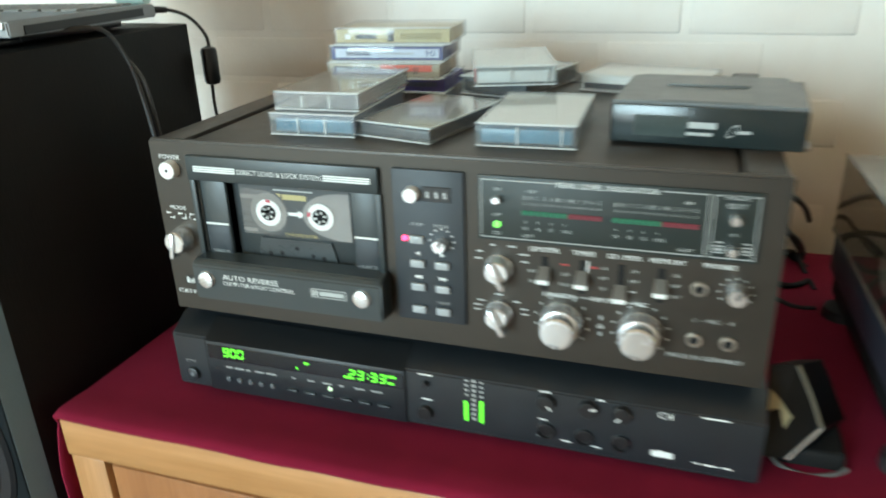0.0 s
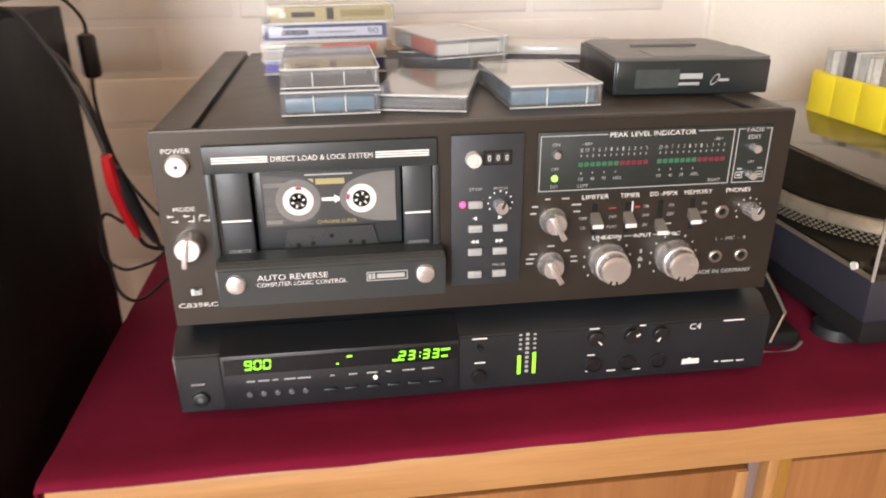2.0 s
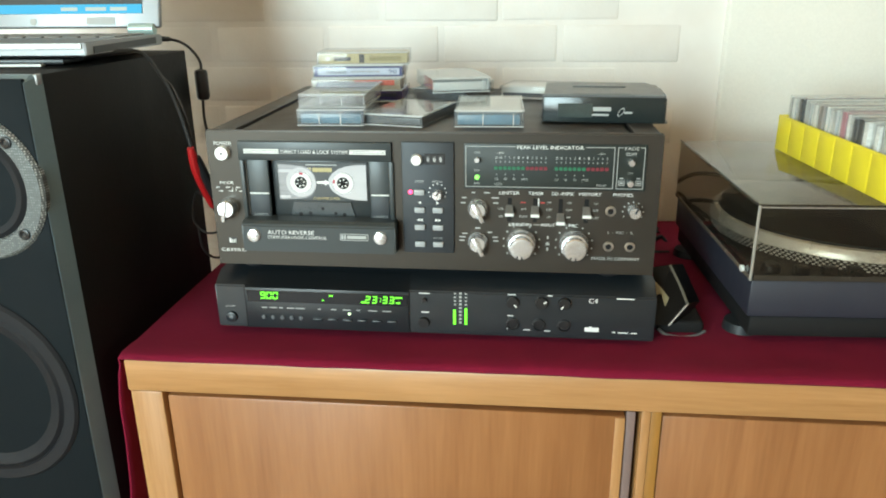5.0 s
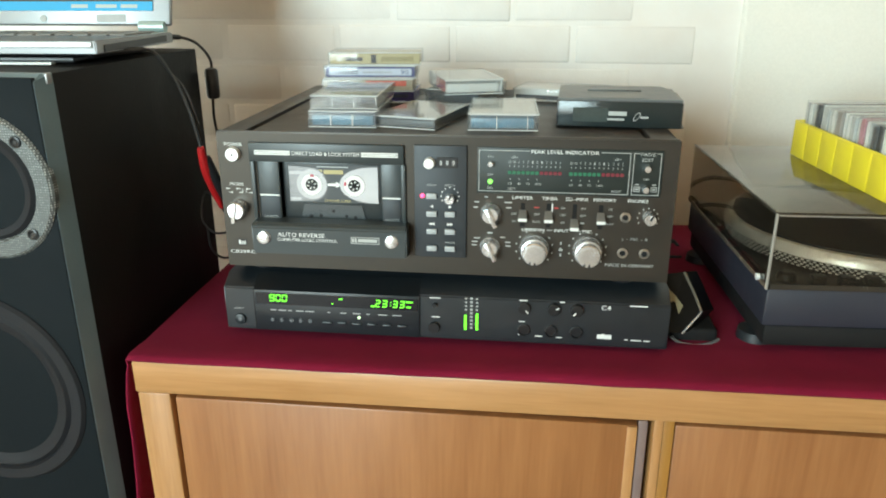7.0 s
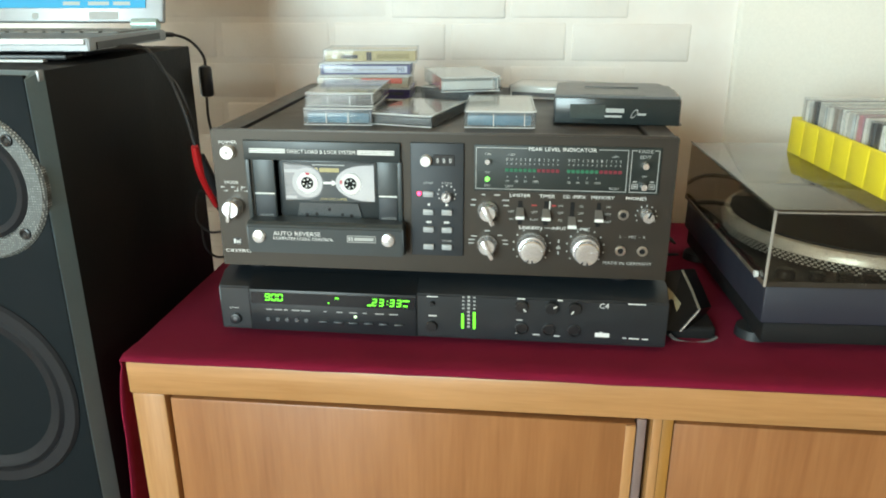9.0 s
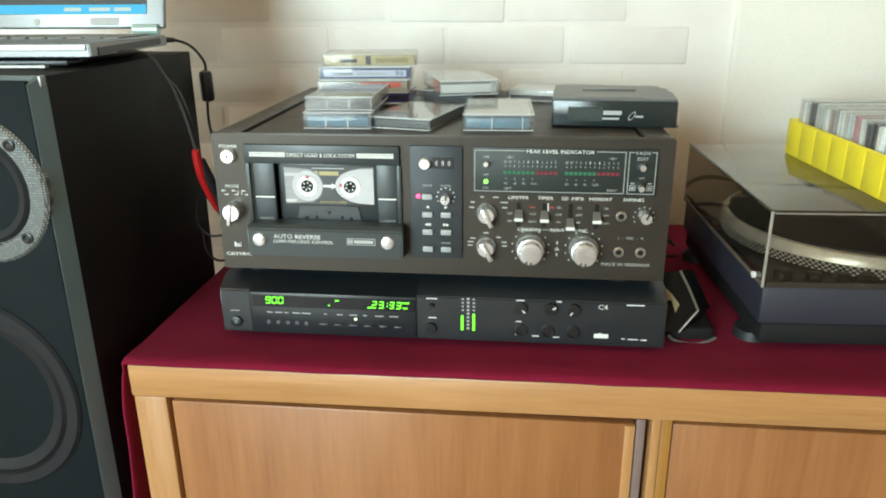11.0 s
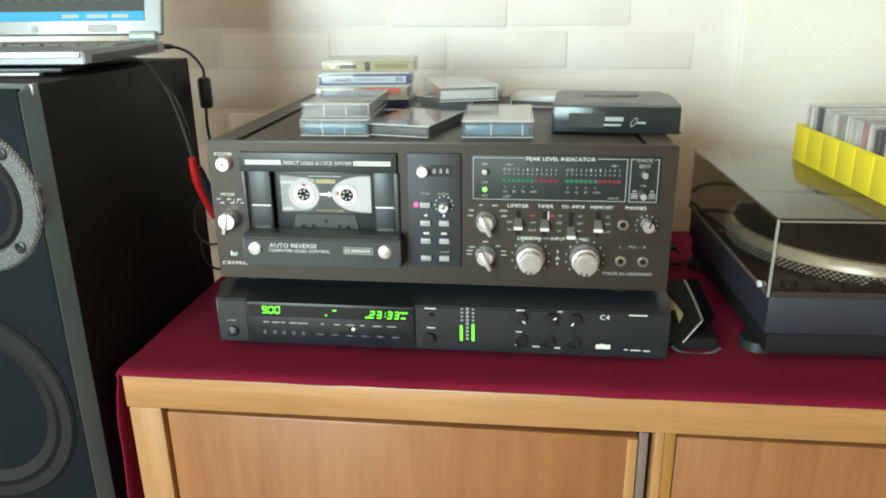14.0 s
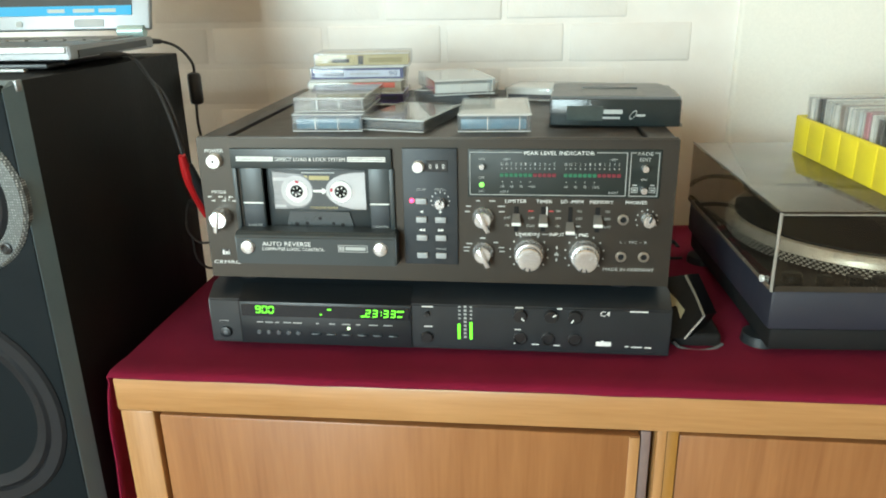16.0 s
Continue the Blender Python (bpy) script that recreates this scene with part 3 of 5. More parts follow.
    part("cover_back", box(x0, x1, y1 - w, y1, zl, zh - w), SMOKE, cover)
    edge = mat("acrylic_edge_highlight", (0.30, 0.28, 0.25), 0.12, vary=0.1)
    dark_edge = mat("dark_acrylic_edge", (0.035, 0.028, 0.022), 0.2, vary=0.1)
    part("cover_edge", tube([(x0, y0, zl), (x0, y0, zh)], 0.0015, 8, 1), edge, cover, "pale tube for the highlight on the upright edge")
    part("cover_edge", tube([(x0 + 0.002, y0 - 0.0002, zh - 0.0022), (x1, y0 - 0.0002, zh - 0.0022)], 0.0006, 6, 1), edge, cover)
    part("cover_edge", tube([(x0, y0, zh), (x1, y0, zh)], 0.0011, 6, 1), dark_edge, cover)
    part("cover_edge", tube([(x0, y0, zh), (x0, y1, zh)], 0.0010, 6, 1), dark_edge, cover)
    part("cover_lip", box(x0 + 0.003, x1, y0 - 0.0006, y0 - 0.0001, zl, zl + 0.0055), mat("cover_shadow_lip", (0.040, 0.033, 0.026), 0.25), cover)
    part("cover_lip", box(x0 - 0.0006, x0 - 0.0001, y0 + 0.002, y1, zl, zl + 0.0045), mat("cover_side_lip", (0.16, 0.13, 0.10), 0.25), cover)
    part("lid_stop", lathe([(0, 0.0), (0.0035, 0.0), (0.003, 0.003), (0, 0.0035)], 14, (x0 - 0.0036, y0 + 0.020, 0.8905), 'X'), WHITE, cover)
    t.matrix_basis = pose(x0, y0, TOP + 0.003, 0, 0, 2.3)
    return t


build_turntable()

# ---- yellow tray of cases on the cover ----
TRAY_AT, TRAY_TURN = (0.6265, 0.2680, 0.9613), 5.0


def build_tray():
    """Own frame: the far left corner at the origin, x across, -y towards the room."""
    t = thing("storage_tray", "bright yellow plastic tray standing on the dust cover", "tray", TRAY_AT, rz=TRAY_TURN)
    w, d, h = 0.134, 0.300, 0.0425
    part("bottom", box(0, w, -d, 0, 0.0, 0.003), YELLOW, t, local=True)
    # long sides with shallow upright ribs
    for a, s in ((0.0, 1), (w - 0.003, -1)):
        part("side", box(a, a + 0.003, -d, 0, 0.003, h, 0.0008), YELLOW, t, local=True)
        for k in range(8):
            y = -0.020 - k * 0.0365
            part("rib", box(a - 0.0009 if s > 0 else a + 0.003, a if s > 0 else a + 0.0039, y - 0.0165, y + 0.0165, 0.001, h - 0.0015, 0.0005), YELLOW, t, local=True)
    part("end", box(0.003, w - 0.003, -0.003, 0, 0.003, h, 0.0008), YELLOW, t, local=True)
    part("end", box(0.003, w - 0.003, -d, -d + 0.003, 0.003, h, 0.0008), YELLOW, t, local=True)
    return t


build_tray()
spine = [mat("spine_" + n, c, 0.35, vary=0.35, size=120, bump=0.0, fine=400) for n, c in
         (("grey", (0.50, 0.50, 0.48)), ("pale", (0.80, 0.80, 0.77)), ("black", (0.015, 0.015, 0.015)), ("pink", (0.5, 0.20, 0.24)), ("taupe", (0.30, 0.26, 0.23)))]
y = 0.006
rnd = random.Random(4)
order = [0, 1, 0, 2, 1, 0, 1, 1, 4, 1, 1, 0, 1, 3, 1, 0, 2, 2, 1, 0, 1, 1]
k = 0
while y < 0.285:
    w = rnd.choice((0.0095, 0.0095, 0.0075, 0.0055, 0.0125))
    m = spine[order[k % len(order)]]
    h = 0.0655 + rnd.uniform(-0.0025, 0.0015)
    x = 0.0065 + rnd.uniform(-0.002, 0.003)
    c = thing("disc_case", "clear-edged disc case standing upright in the yellow tray", "disc case",
              tuple(Matrix.Translation(TRAY_AT) @ pose(0, 0, 0, 0, 0, TRAY_TURN) @ Vector((x, -y - w / 2, 0.0031))), "cases in the yellow tray", TRAY_TURN + rnd.uniform(-1.2, 1.2))
    part("inlay", box(0.0015, 0.116, -w * 0.40, w * 0.40, 0.0015, h - 0.0025), m, c, local=True, smooth=False)
    part("shell", box(0, 0.118, -w * 0.47, w * 0.47, 0, h, 0.0006, 1), CLEAR, c, local=True, smooth=False)
    y += w + 0.0006
    k += 1


# ---- tape component under the deck ----
LIME = glow("lime_segments", (0.16, 1.0, 0.02), 2.2)
REDLED = glow("red_led", (1.0, 0.05, 0.16), 5.0)
GREENLED = glow("green_led", (0.25, 1.0, 0.12), 2.2)
PALELED = glow("pale_green_led", (0.7, 1.0, 0.6), 1.8)
SEG = {'0': "abcdef", '2': "abged", '3': "abgcd", '9': "abcdfg", '7': "abc", '1': "bc"}


def digit(ch, x, z, w, h, y, s=0.0011):
    bm = bmesh.new()
    k = 0.10 * h
    at = {'a': (x, x + w, z + h - s, z + h), 'd': (x, x + w, z, z + s), 'g': (x, x + w, z + h / 2 - s / 2, z + h / 2 + s / 2),
          'f': (x - s / 2, x + s / 2, z + h / 2 + s * .6, z + h - s * .6), 'e': (x - s / 2, x + s / 2, z + s * .6, z + h / 2 - s * .6),
          'b': (x + w - s / 2, x + w + s / 2, z + h / 2 + s * .6, z + h - s * .6), 'c': (x + w - s / 2, x + w + s / 2, z + s * .6, z + h / 2 - s * .6)}
    bars([at[c] for c in SEG[ch]], y, 0.0004, bm)
    for v in bm.verts:
        v.co.x += (v.co.z - z) * 0.12
    return bm


def knob(name, parent, x, z, r, depth, y, material=None, pointer=None, ridge=0, label=""):
    ob = part(name, lathe([(r * 1.04, 0.0), (r * 1.04, depth * 0.12), (r, depth * 0.2), (r * 0.97, depth * 0.93), (r * 0.9, depth), (0, depth)], 32, (x, y, z)), material or CHROME, parent, label)
    if pointer is not None:
        bm = box(-r * 0.16, r * 0.16, y - depth - 0.0006, y - depth + 0.001, 0.0, r * 0.95)
        bm.transform(Matrix.Translation((x, 0, z)) @ pose(0, 0, 0, 0, pointer, 0))
        part("pointer", bm, BLACK, ob)
    return ob


C4KEY = mat("grey_small_key", (0.10, 0.11, 0.12), 0.4)


def build_c4():
    t = thing("tape_component", "flat anthracite hi-fi tape unit with lit green display", "hi-fi unit", (0.22, 0.17, TOP + 0.003))
    yf, zb, zt, x0, x1 = -0.009, 0.8195, 0.8785, -0.0050, 0.4450
    bm = bmesh.new()
    prof = [(yf, zb + 0.002), (yf, zt - 0.0115), (0.0095, zt), (0.350, zt), (0.350, zb), (yf + 0.002, zb)]
    ends = [[bm.verts.new((x, y, z)) for y, z in prof] for x in (x0, x1)]
    for k in range(len(prof)):
        bm.faces.new((ends[0][k], ends[0][(k + 1) % len(prof)], ends[1][(k + 1) % len(prof)], ends[1][k]))
    bm.faces.new(ends[0])
    bm.faces.new(list(reversed(ends[1])))
    bmesh.ops.bevel(bm, geom=list(bm.edges), offset=0.0012, segments=2, affect='EDGES')
    part("body", bm, C4MAT, t)
    for a in (0.03, 0.40):
        for b in (0.07, 0.30):
            part("foot", lathe([(0, 0.0), (0.013, 0.0), (0.015, 0.003), (0.015, 0.018), (0, 0.018)], 20, (a, b, TOP + 0.003), 'Z'), RUBBER, t)
    # folding front flap with the display
    flap = part("flap", box(0.0275, 0.1990, yf - 0.0016, yf + 0.002, zb + 0.0015, zt - 0.0125, 0.0007), C4MAT, t)
    bm = bmesh.new()
    q = [bm.verts.new(v) for v in ((0.0275, yf - 0.0016, zt - 0.0123), (0.199, yf - 0.0016, zt - 0.0123), (0.199, 0.0085, zt + 0.0004), (0.0275, 0.0085, zt + 0.0004))]
    bm.faces.new(q)
    bmesh.ops.solidify(bm, geom=list(bm.faces), thickness=0.0012)
    part("flap_bevel", bm, C4MAT, flap)
    part("seam", box(0.0262, 0.0273, yf - 0.0004, yf + 0.001, zb + 0.001, zt - 0.0117), MATTBLACK, t)
    part("seam", box(0.1992, 0.2001, yf - 0.0004, yf + 0.001, zb + 0.001, zt - 0.0117), MATTBLACK, t)
    disp = part("display", box(0.0292, 0.1978, yf - 0.0022, yf - 0.0014, 0.8505, 0.8632, 0.0003, 1), mat("display_window", (0.006, 0.008, 0.012), 0.12, vary=0.1), flap, "dark display window")
    y = yf - 0.0023
    for k, ch in enumerate("900"):
        part("digit", digit(ch, 0.0440 + 0.0066 * k, 0.8543, 0.0044, 0.0078, y), LIME, disp)
    for x, ch in zip((0.1565, 0.1635, 0.1742, 0.1812), "2333"):
        part("digit", digit(ch, x - 0.002, 0.8532, 0.0040, 0.0078, y), LIME, disp)
    part("colon", bars([(0.1696, 0.1705, 0.8550, 0.8561), (0.1699, 0.1708, 0.8582, 0.8593)], y, 0.0004), LIME, disp)
    for r in ((0.1168, 0.1206, 0.8592, 0.8606), (0.1090, 0.1108, 0.8538, 0.8550), (0.1498, 0.1540, 0.8530, 0.8545), (0.1856, 0.1925, 0.8592, 0.8607), (0.1860, 0.1905, 0.8536, 0.8550)):
        part("indicator", bars([r], y, 0.0004), LIME, disp)
    for a, w in ((0.0440, 0.006), (0.0525, 0.008), (0.0625, 0.004), (0.0710, 0.008), (0.0805, 0.0095), (0.1040, 0.003), (0.1175, 0.006), (0.1305, 0.008), (0.1445, 0.004), (0.1570, 0.009), (0.1715, 0.009)):
        part("print", bars([(a, a + w, 0.8437, 0.8448)], yf - 0.0016, 0.0002), GREYPRINT, flap)
    for k in range(5):
        part("small_button", lathe([(0.0022, 0.0), (0.0022, 0.0012), (0.0016, 0.0016), (0, 0.0016)], 12, (0.0455 + 0.0100 * k, yf - 0.0016, 0.8335)), C4KEY, flap)
    for k in range(6):
        part("key", box(0.0985 + 0.0156 * k, 0.1085 + 0.0156 * k, yf - 0.0036, yf - 0.0010, 0.8312, 0.8342, 0.0008), C4MAT, flap)
    part("play_led", lathe([(0.0017, 0.0), (0.0015, 0.0012), (0, 0.0016)], 12, (0.1368, yf - 0.0014, 0.8400)), PALELED, flap)
    # plain front
    knob("power_button", t, 0.0105, 0.8320, 0.0058, 0.003, yf, C4MAT)
    part("power_dot", lathe([(0.0022, 0.0), (0, 0.0006)], 12, (0.0105, yf - 0.003, 0.8320)), C4KEY, t)
    part("lettering", words("power", 0.0100, 0.8436, 0.0100, 0.0026, yf), GREYPRINT, t)
    for r in ((0.2095, 0.2205, 0.8646, 0.8657), (0.2115, 0.2195, 0.8437, 0.8449), (0.2990, 0.3070, 0.8660, 0.8671), (0.3385, 0.3435, 0.8660, 0.8672),
              (0.2990, 0.3050, 0.8432, 0.8442), (0.2985, 0.3030, 0.8288, 0.8298), (0.3155, 0.3225, 0.8280, 0.8291), (0.3365, 0.3425, 0.8275, 0.8286),
              (0.4060, 0.4230, 0.8650, 0.8662), (0.4035, 0.4070, 0.8286, 0.8297), (0.4095, 0.4195, 0.8283, 0.8294), (0.4220, 0.4280, 0.8281, 0.8292)):
        part("print", bars([r], yf, 0.0002), WHITE, t)
    for x, z, r in ((0.2150, 0.8580, 0.0024), (0.2142, 0.8332, 0.0056)):
        knob("push_knob", t, x, z, r, 0.004, yf, BLACK)
    for x, a in ((0.3040, 135), (0.3330, 60), (0.3555, 215)):
        k = knob("rotary_knob", t, x, 0.8590, 0.0062, 0.0045, yf, BLACK)
        bm = box(-0.0006, 0.0006, yf - 0.0050, yf - 0.0042, 0.002, 0.0058)
        bm.transform(Matrix.Translation((x, 0, 0.859)) @ pose(0, 0, 0, 0, a, 0))
        part("mark", bm, WHITE, k)
    for x in (0.3045, 0.3310, 0.3560):
        part("rotary_socket", lathe([(0.0066, 0.0), (0.0066, 0.0016), (0.0052, 0.0018), (0.0050, 0.0002), (0, 0.0002)], 20, (x, yf, 0.8345)), BLACK, t)
    part("lettering", words("C4", 0.3835, 0.8626, 0.0090, 0.0052, yf), WHITE, t)
    part("maker_badge", bars([(0.3765, 0.3905, 0.8290, 0.8336), (0.3810, 0.3835, 0.8336, 0.8346)], yf, 0.0003), WHITE, t, "white maker's badge")
    # level meter: two lime columns with a printed scale between
    for x, top in ((0.2440, 0.8480), (0.2556, 0.8500)):
        part("meter_bar", bars([(x + 0.0003, x + 0.0028, 0.8318, top)], yf, 0.0004), LIME, t)
    for k in range(9):
        z = 0.8330 + 0.0040 * k
        part("scale_mark", bars([(0.2502, 0.2528, z, z + 0.0022)], yf, 0.0002), GREYPRINT, t)
        if z > 0.8500:
            for x in (0.2450, 0.2560):
                part("unlit_mark", bars([(x, x + 0.0022, z, z + 0.0016)], yf, 0.0002), GREYPRINT, t)
    return t


build_c4()


# ---- cassette deck ----
def build_deck():
    t = thing("cassette_deck", "bronze-black hi-fi cassette deck with chrome knobs, tape loaded", "cassette deck", (0.22, 0.17, 0.8789))
    zt = 1.027
    cs = bmesh.new()
    box(0.003, 0.437, 0.0265, 0.349, 0.8895, zt - 0.0055, bm=cs)
    box(0.003, 0.0372, 0.0047, 0.0265, 0.8895, zt - 0.0055, bm=cs)
    box(0.1868, 0.437, 0.0047, 0.0265, 0.8895, zt - 0.0055, bm=cs)
    box(0.0372, 0.1868, 0.0047, 0.0265, 0.8895, 0.9338, bm=cs)
    box(0.0372, 0.1868, 0.0047, 0.0265, 1.0002, zt - 0.0055, bm=cs)
    part("case", cs, CASE, t)
    part("top_plate", box(0.030, 0.410, 0.010, 0.345, zt - 0.0055, zt - 0.0022, 0.0008), CASE, t)
    part("side_rail", box(0.002, 0.0262, 0.0045, 0.349, zt - 0.006, zt - 0.0004, 0.0012), CASE, t)
    part("side_rail", box(0.4138, 0.438, 0.0045, 0.349, zt - 0.006, zt - 0.0004, 0.0012), CASE, t)
    for k in range(5):
        part("vent_slot", box(0.060, 0.380, 0.335 - 0.012 * k - 0.0035, 0.335 - 0.012 * k, zt - 0.0024, zt - 0.0019), MATTBLACK, t)
    for a in (0.028, 0.40):
        for b in (0.028, 0.30):
            part("foot", lathe([(0, 0.0), (0.011, 0.0), (0.012, 0.002), (0.012, 0.011), (0, 0.011)], 20, (a, b, 0.8789), 'Z'), RUBBER, t)
    part("front_lip", box(0.001, 0.439, 0.0005, 0.0048, zt - 0.0035, zt + 0.0006, 0.0008), CASE, t)
    # faceplate in four pieces round the cassette bay
    fp = bmesh.new()
    box(0.0, 0.0385, 0.0, 0.0045, 0.888, zt - 0.0012, bm=fp)
    box(0.1855, 0.44, 0.0, 0.0045, 0.888, zt - 0.0012, bm=fp)
    box(0.0385, 0.1855, 0.0, 0.0045, 0.888, 0.9360, bm=fp)
    box(0.0385, 0.1855, 0.0, 0.0045, 0.9990, zt - 0.0012, bm=fp)
    bmesh.ops.remove_doubles(fp, verts=fp.verts, dist=1e-5)
    part("faceplate", fp, FACE, t, "bronze anodised faceplate")
    y = 0.0
    # bay
    well = bmesh.new()
    box(0.0375, 0.1865, 0.024, 0.026, 0.935, 1.0, bm=well)
    box(0.0375, 0.0387, 0.0046, 0.024, 0.935, 1.0, bm=well)
    box(0.1853, 0.1865, 0.0046, 0.024, 0.935, 1.0, bm=well)
    box(0.0387, 0.1853, 0.0046, 0.024, 0.934, 0.9362, bm=well)
    box(0.0387, 0.1853, 0.0046, 0.024, 0.9988, 1.0, bm=well)
    bay = part("cassette_bay", well, MATTBLACK, t, "recessed cassette bay")
    head = part("bay_header", box(0.0325, 0.1850, -0.0040, 0.0, 0.9985, 1.0172, 0.0010), BAY, t)
    for a, b in ((0.0385, 0.0740), (0.1440, 0.1795)):
        for k in range(3):
            part("stripe", bars([(a, b, 1.0055 + 0.0016 * k, 1.0066 + 0.0016 * k)], -0.0040, 0.0002), WHITE, head)
    part("lettering", words("DIRECT LOAD & LOCK SYSTEM", 0.1090, 1.0075, 0.066, 0.0036, -0.0040), WHITE, head)
    for a, b in ((0.0386, 0.0600), (0.1618, 0.1815)):
        w = part("bay_window", box(a, b, 0.0008, 0.0040, 0.9375, 0.9985, 0.0006), BAY, bay)
        part("white_line", bars([(a + 0.001, b - 0.001, 0.9633, 0.9647)], 0.0008, 0.0006), WHITE, w)
        part("lower_window", box(a + 0.001, b - 0.001, 0.0002, 0.0010, 0.9385, 0.9625, 0.0003), PANEL, w)
        part("lettering", words("CASSETTE", (a + b) / 2, 0.9422, 0.0145, 0.0021, 0.0002), GREYPRINT, w)
    for a in (0.0325, 0.1818):
        part("bay_cheek", box(a, a + 0.0045, -0.0030, 0.0002, 0.9350, 0.9985, 0.0008), BAY, t)
    # cassette
    cas = thing("compact_cassette", "dark grey compact cassette with glossy windows in the deck", "cassette", (0.111, 0.012, 0.9362))
    smoke_shell = mat("smoky_shell", (0.04, 0.046, 0.048), 0.3, vary=0.1, size=50)
    part("shell", box(0.0612, 0.1612, 0.0085, 0.0185, 0.9362, 0.9974, 0.0012), smoke_shell, cas)
    lab = part("label", box(0.0665, 0.1577, 0.0079, 0.0088, 0.9555, 0.9948, 0.0003, 1), mat("grey_cassette_label", (0.045, 0.052, 0.055), 0.35, vary=0.06), cas)
    pale = mat("glossy_tape_window", (0.20, 0.21, 0.21), 0.06, vary=0.10, size=60, bump=0.0, spec=1.0, coat=1.0)
    bm = bmesh.new()
    right = [(0.157, 0.9745 + 0.0182)] + [(0.157 - 0.0385 * math.sin(a) ** 0.8, 0.9745 + 0.0182 * math.cos(a)) for a in [math.pi * k / 20 for k in range(1, 20)]] + [(0.157, 0.9745 - 0.0182)]
    bm.faces.new([bm.verts.new((a, 0.0076, b)) for a, b in right])
    part("window_right", bm, pale, lab, smooth=False)
    bm = bmesh.new()
    left = [(0.0680, 0.9925)] + [(0.0905 + 0.0160 * math.sin(a), 0.9742 + 0.0168 * math.cos(a)) for a in [math.pi * k / 16 for k in range(0, 17)]] + [(0.0680, 0.9560)]
    bm.faces.new([bm.verts.new((a, 0.0076, b)) for a, b in left])
    part("window_left", bm, mat("clear_tape_window", (0.10, 0.11, 0.115), 0.08, vary=0.25, size=160, bump=0.05, stretch=(0.2, 1, 4), spec=1.0, coat=0.8), lab, smooth=False)
    part("tape_pack", lathe([(0, 0.0), (0.0152, 0.0), (0.0152, 0.0003), (0, 0.0003)], 40, (0.0905, 0.0075, 0.9742)), pale, lab)
    # bars shaped as the streaks of reflection across the left window
    for r in ((0.0680, 0.0820, 0.9840, 0.9872), (0.0680, 0.0790, 0.9578, 0.9606)):
        part("reflection_streak", bars([r], 0.0075, 0.0002), pale, lab)
    hub_white = mat("white_hub", (0.74, 0.74, 0.72), 0.4, vary=0.04)
    leader = mat("red_leader_tape", (0.45, 0.05, 0.08), 0.4, vary=0.1)
    for a, turn in ((0.0905, 5), (0.1335, -80)):
        part("hub_ring", lathe([(0.0104, 0.0), (0.0104, 0.0004), (0.0058, 0.0004), (0.0058, 0.0)], 36, (a, 0.0072, 0.9740)), hub_white, cas, "white reel hub")
        b2 = box(-0.0018, 0.0018, 0.0062, 0.0069, 0.0082, 0.0103)
        b2.transform(Matrix.Translation((a, 0, 0.974)) @ pose(0, 0, 0, 0, turn, 0))
        part("leader_end", b2, leader, cas)
        hub = part("hub", lathe([(0.0060, 0.0), (0.0060, 0.0012), (0.0050, 0.0014), (0.0044, 0.0002), (0, 0.0002)], 24, (a, 0.0074, 0.9740)), MATTBLACK, cas)
        for k in range(6):
            b2 = box(-0.0006, 0.0006, 0.0058, 0.0066, 0.0028, 0.0048)
            b2.transform(Matrix.Translation((a, 0, 0.974)) @ pose(0, 0, 0, 0, 60 * k + 15, 0))
            part("tooth", b2, WHITE, hub)
    bm = bmesh.new()
    bm.faces.new([bm.verts.new((a, 0.0077, b)) for a, b in ((0.1030, 0.9732), (0.1150, 0.9728), (0.1150, 0.9712), (0.1210, 0.9742), (0.1150, 0.9772), (0.1150, 0.9756), (0.1030, 0.9752))])
    part("arrow", bm, WHITE, lab, smooth=False)
    gold = mat("gold_print", (0.42, 0.36, 0.16), 0.4, vary=0.1)
    part("brand_bar", bars([(0.0980, 0.1015, 0.9848, 0.9892), (0.1030, 0.1225, 0.9850, 0.9890)], 0.0079, 0.0002), gold, lab)
    part("lettering", words("CHROME SUPER", 0.1160, 0.9578, 0.0270, 0.0026, 0.0079), gold, lab)
    part("print", bars([(0.0960, 0.1280, 0.9915, 0.9925)], 0.0079, 0.0002), GREYPRINT, lab)
    bm = bmesh.new()
    trap = [(0.0775, 0.9364), (0.0820, 0.9540), (0.1405, 0.9540), (0.1450, 0.9364)]
    f = bm.faces.new([bm.verts.new((a, 0.0066, b)) for a, b in trap])
    ext = bmesh.ops.extrude_face_region(bm, geom=[f])
    for v in [v for v in ext["geom"] if isinstance(v, bmesh.types.BMVert)]:
        v.co.y = 0.0090
    part("head_block", bm, smoke_shell, cas)
    for a, b, r in ((0.0885, 0.9415, 0.0018), (0.0985, 0.9425, 0.0016), (0.1115, 0.9475, 0.0016), (0.1245, 0.9425, 0.0016), (0.1335, 0.9415, 0.0018)):
        part("guide_hole", lathe([(r, 0.0), (r, 0.0003), (0, 0.0003)], 14, (a, 0.0066, b)), MATTBLACK, cas)
    # sloping ledge under the bay
    bm = bmesh.new()
    prof = [(0.0, 0.9075), (-0.0185, 0.9090), (-0.0190, 0.9365), (-0.0150, 0.9405), (0.0045, 0.9405), (0.0045, 0.9075)]
    ends = [[bm.verts.new((a, b, c)) for b, c in prof] for a in (0.0345, 0.1885)]
    for k in range(6):
        bm.faces.new((ends[0][k], ends[0][(k + 1) % 6], ends[1][(k + 1) % 6], ends[1][k]))
    bm.faces.new(ends[0])
    bm.faces.new(list(reversed(ends[1])))
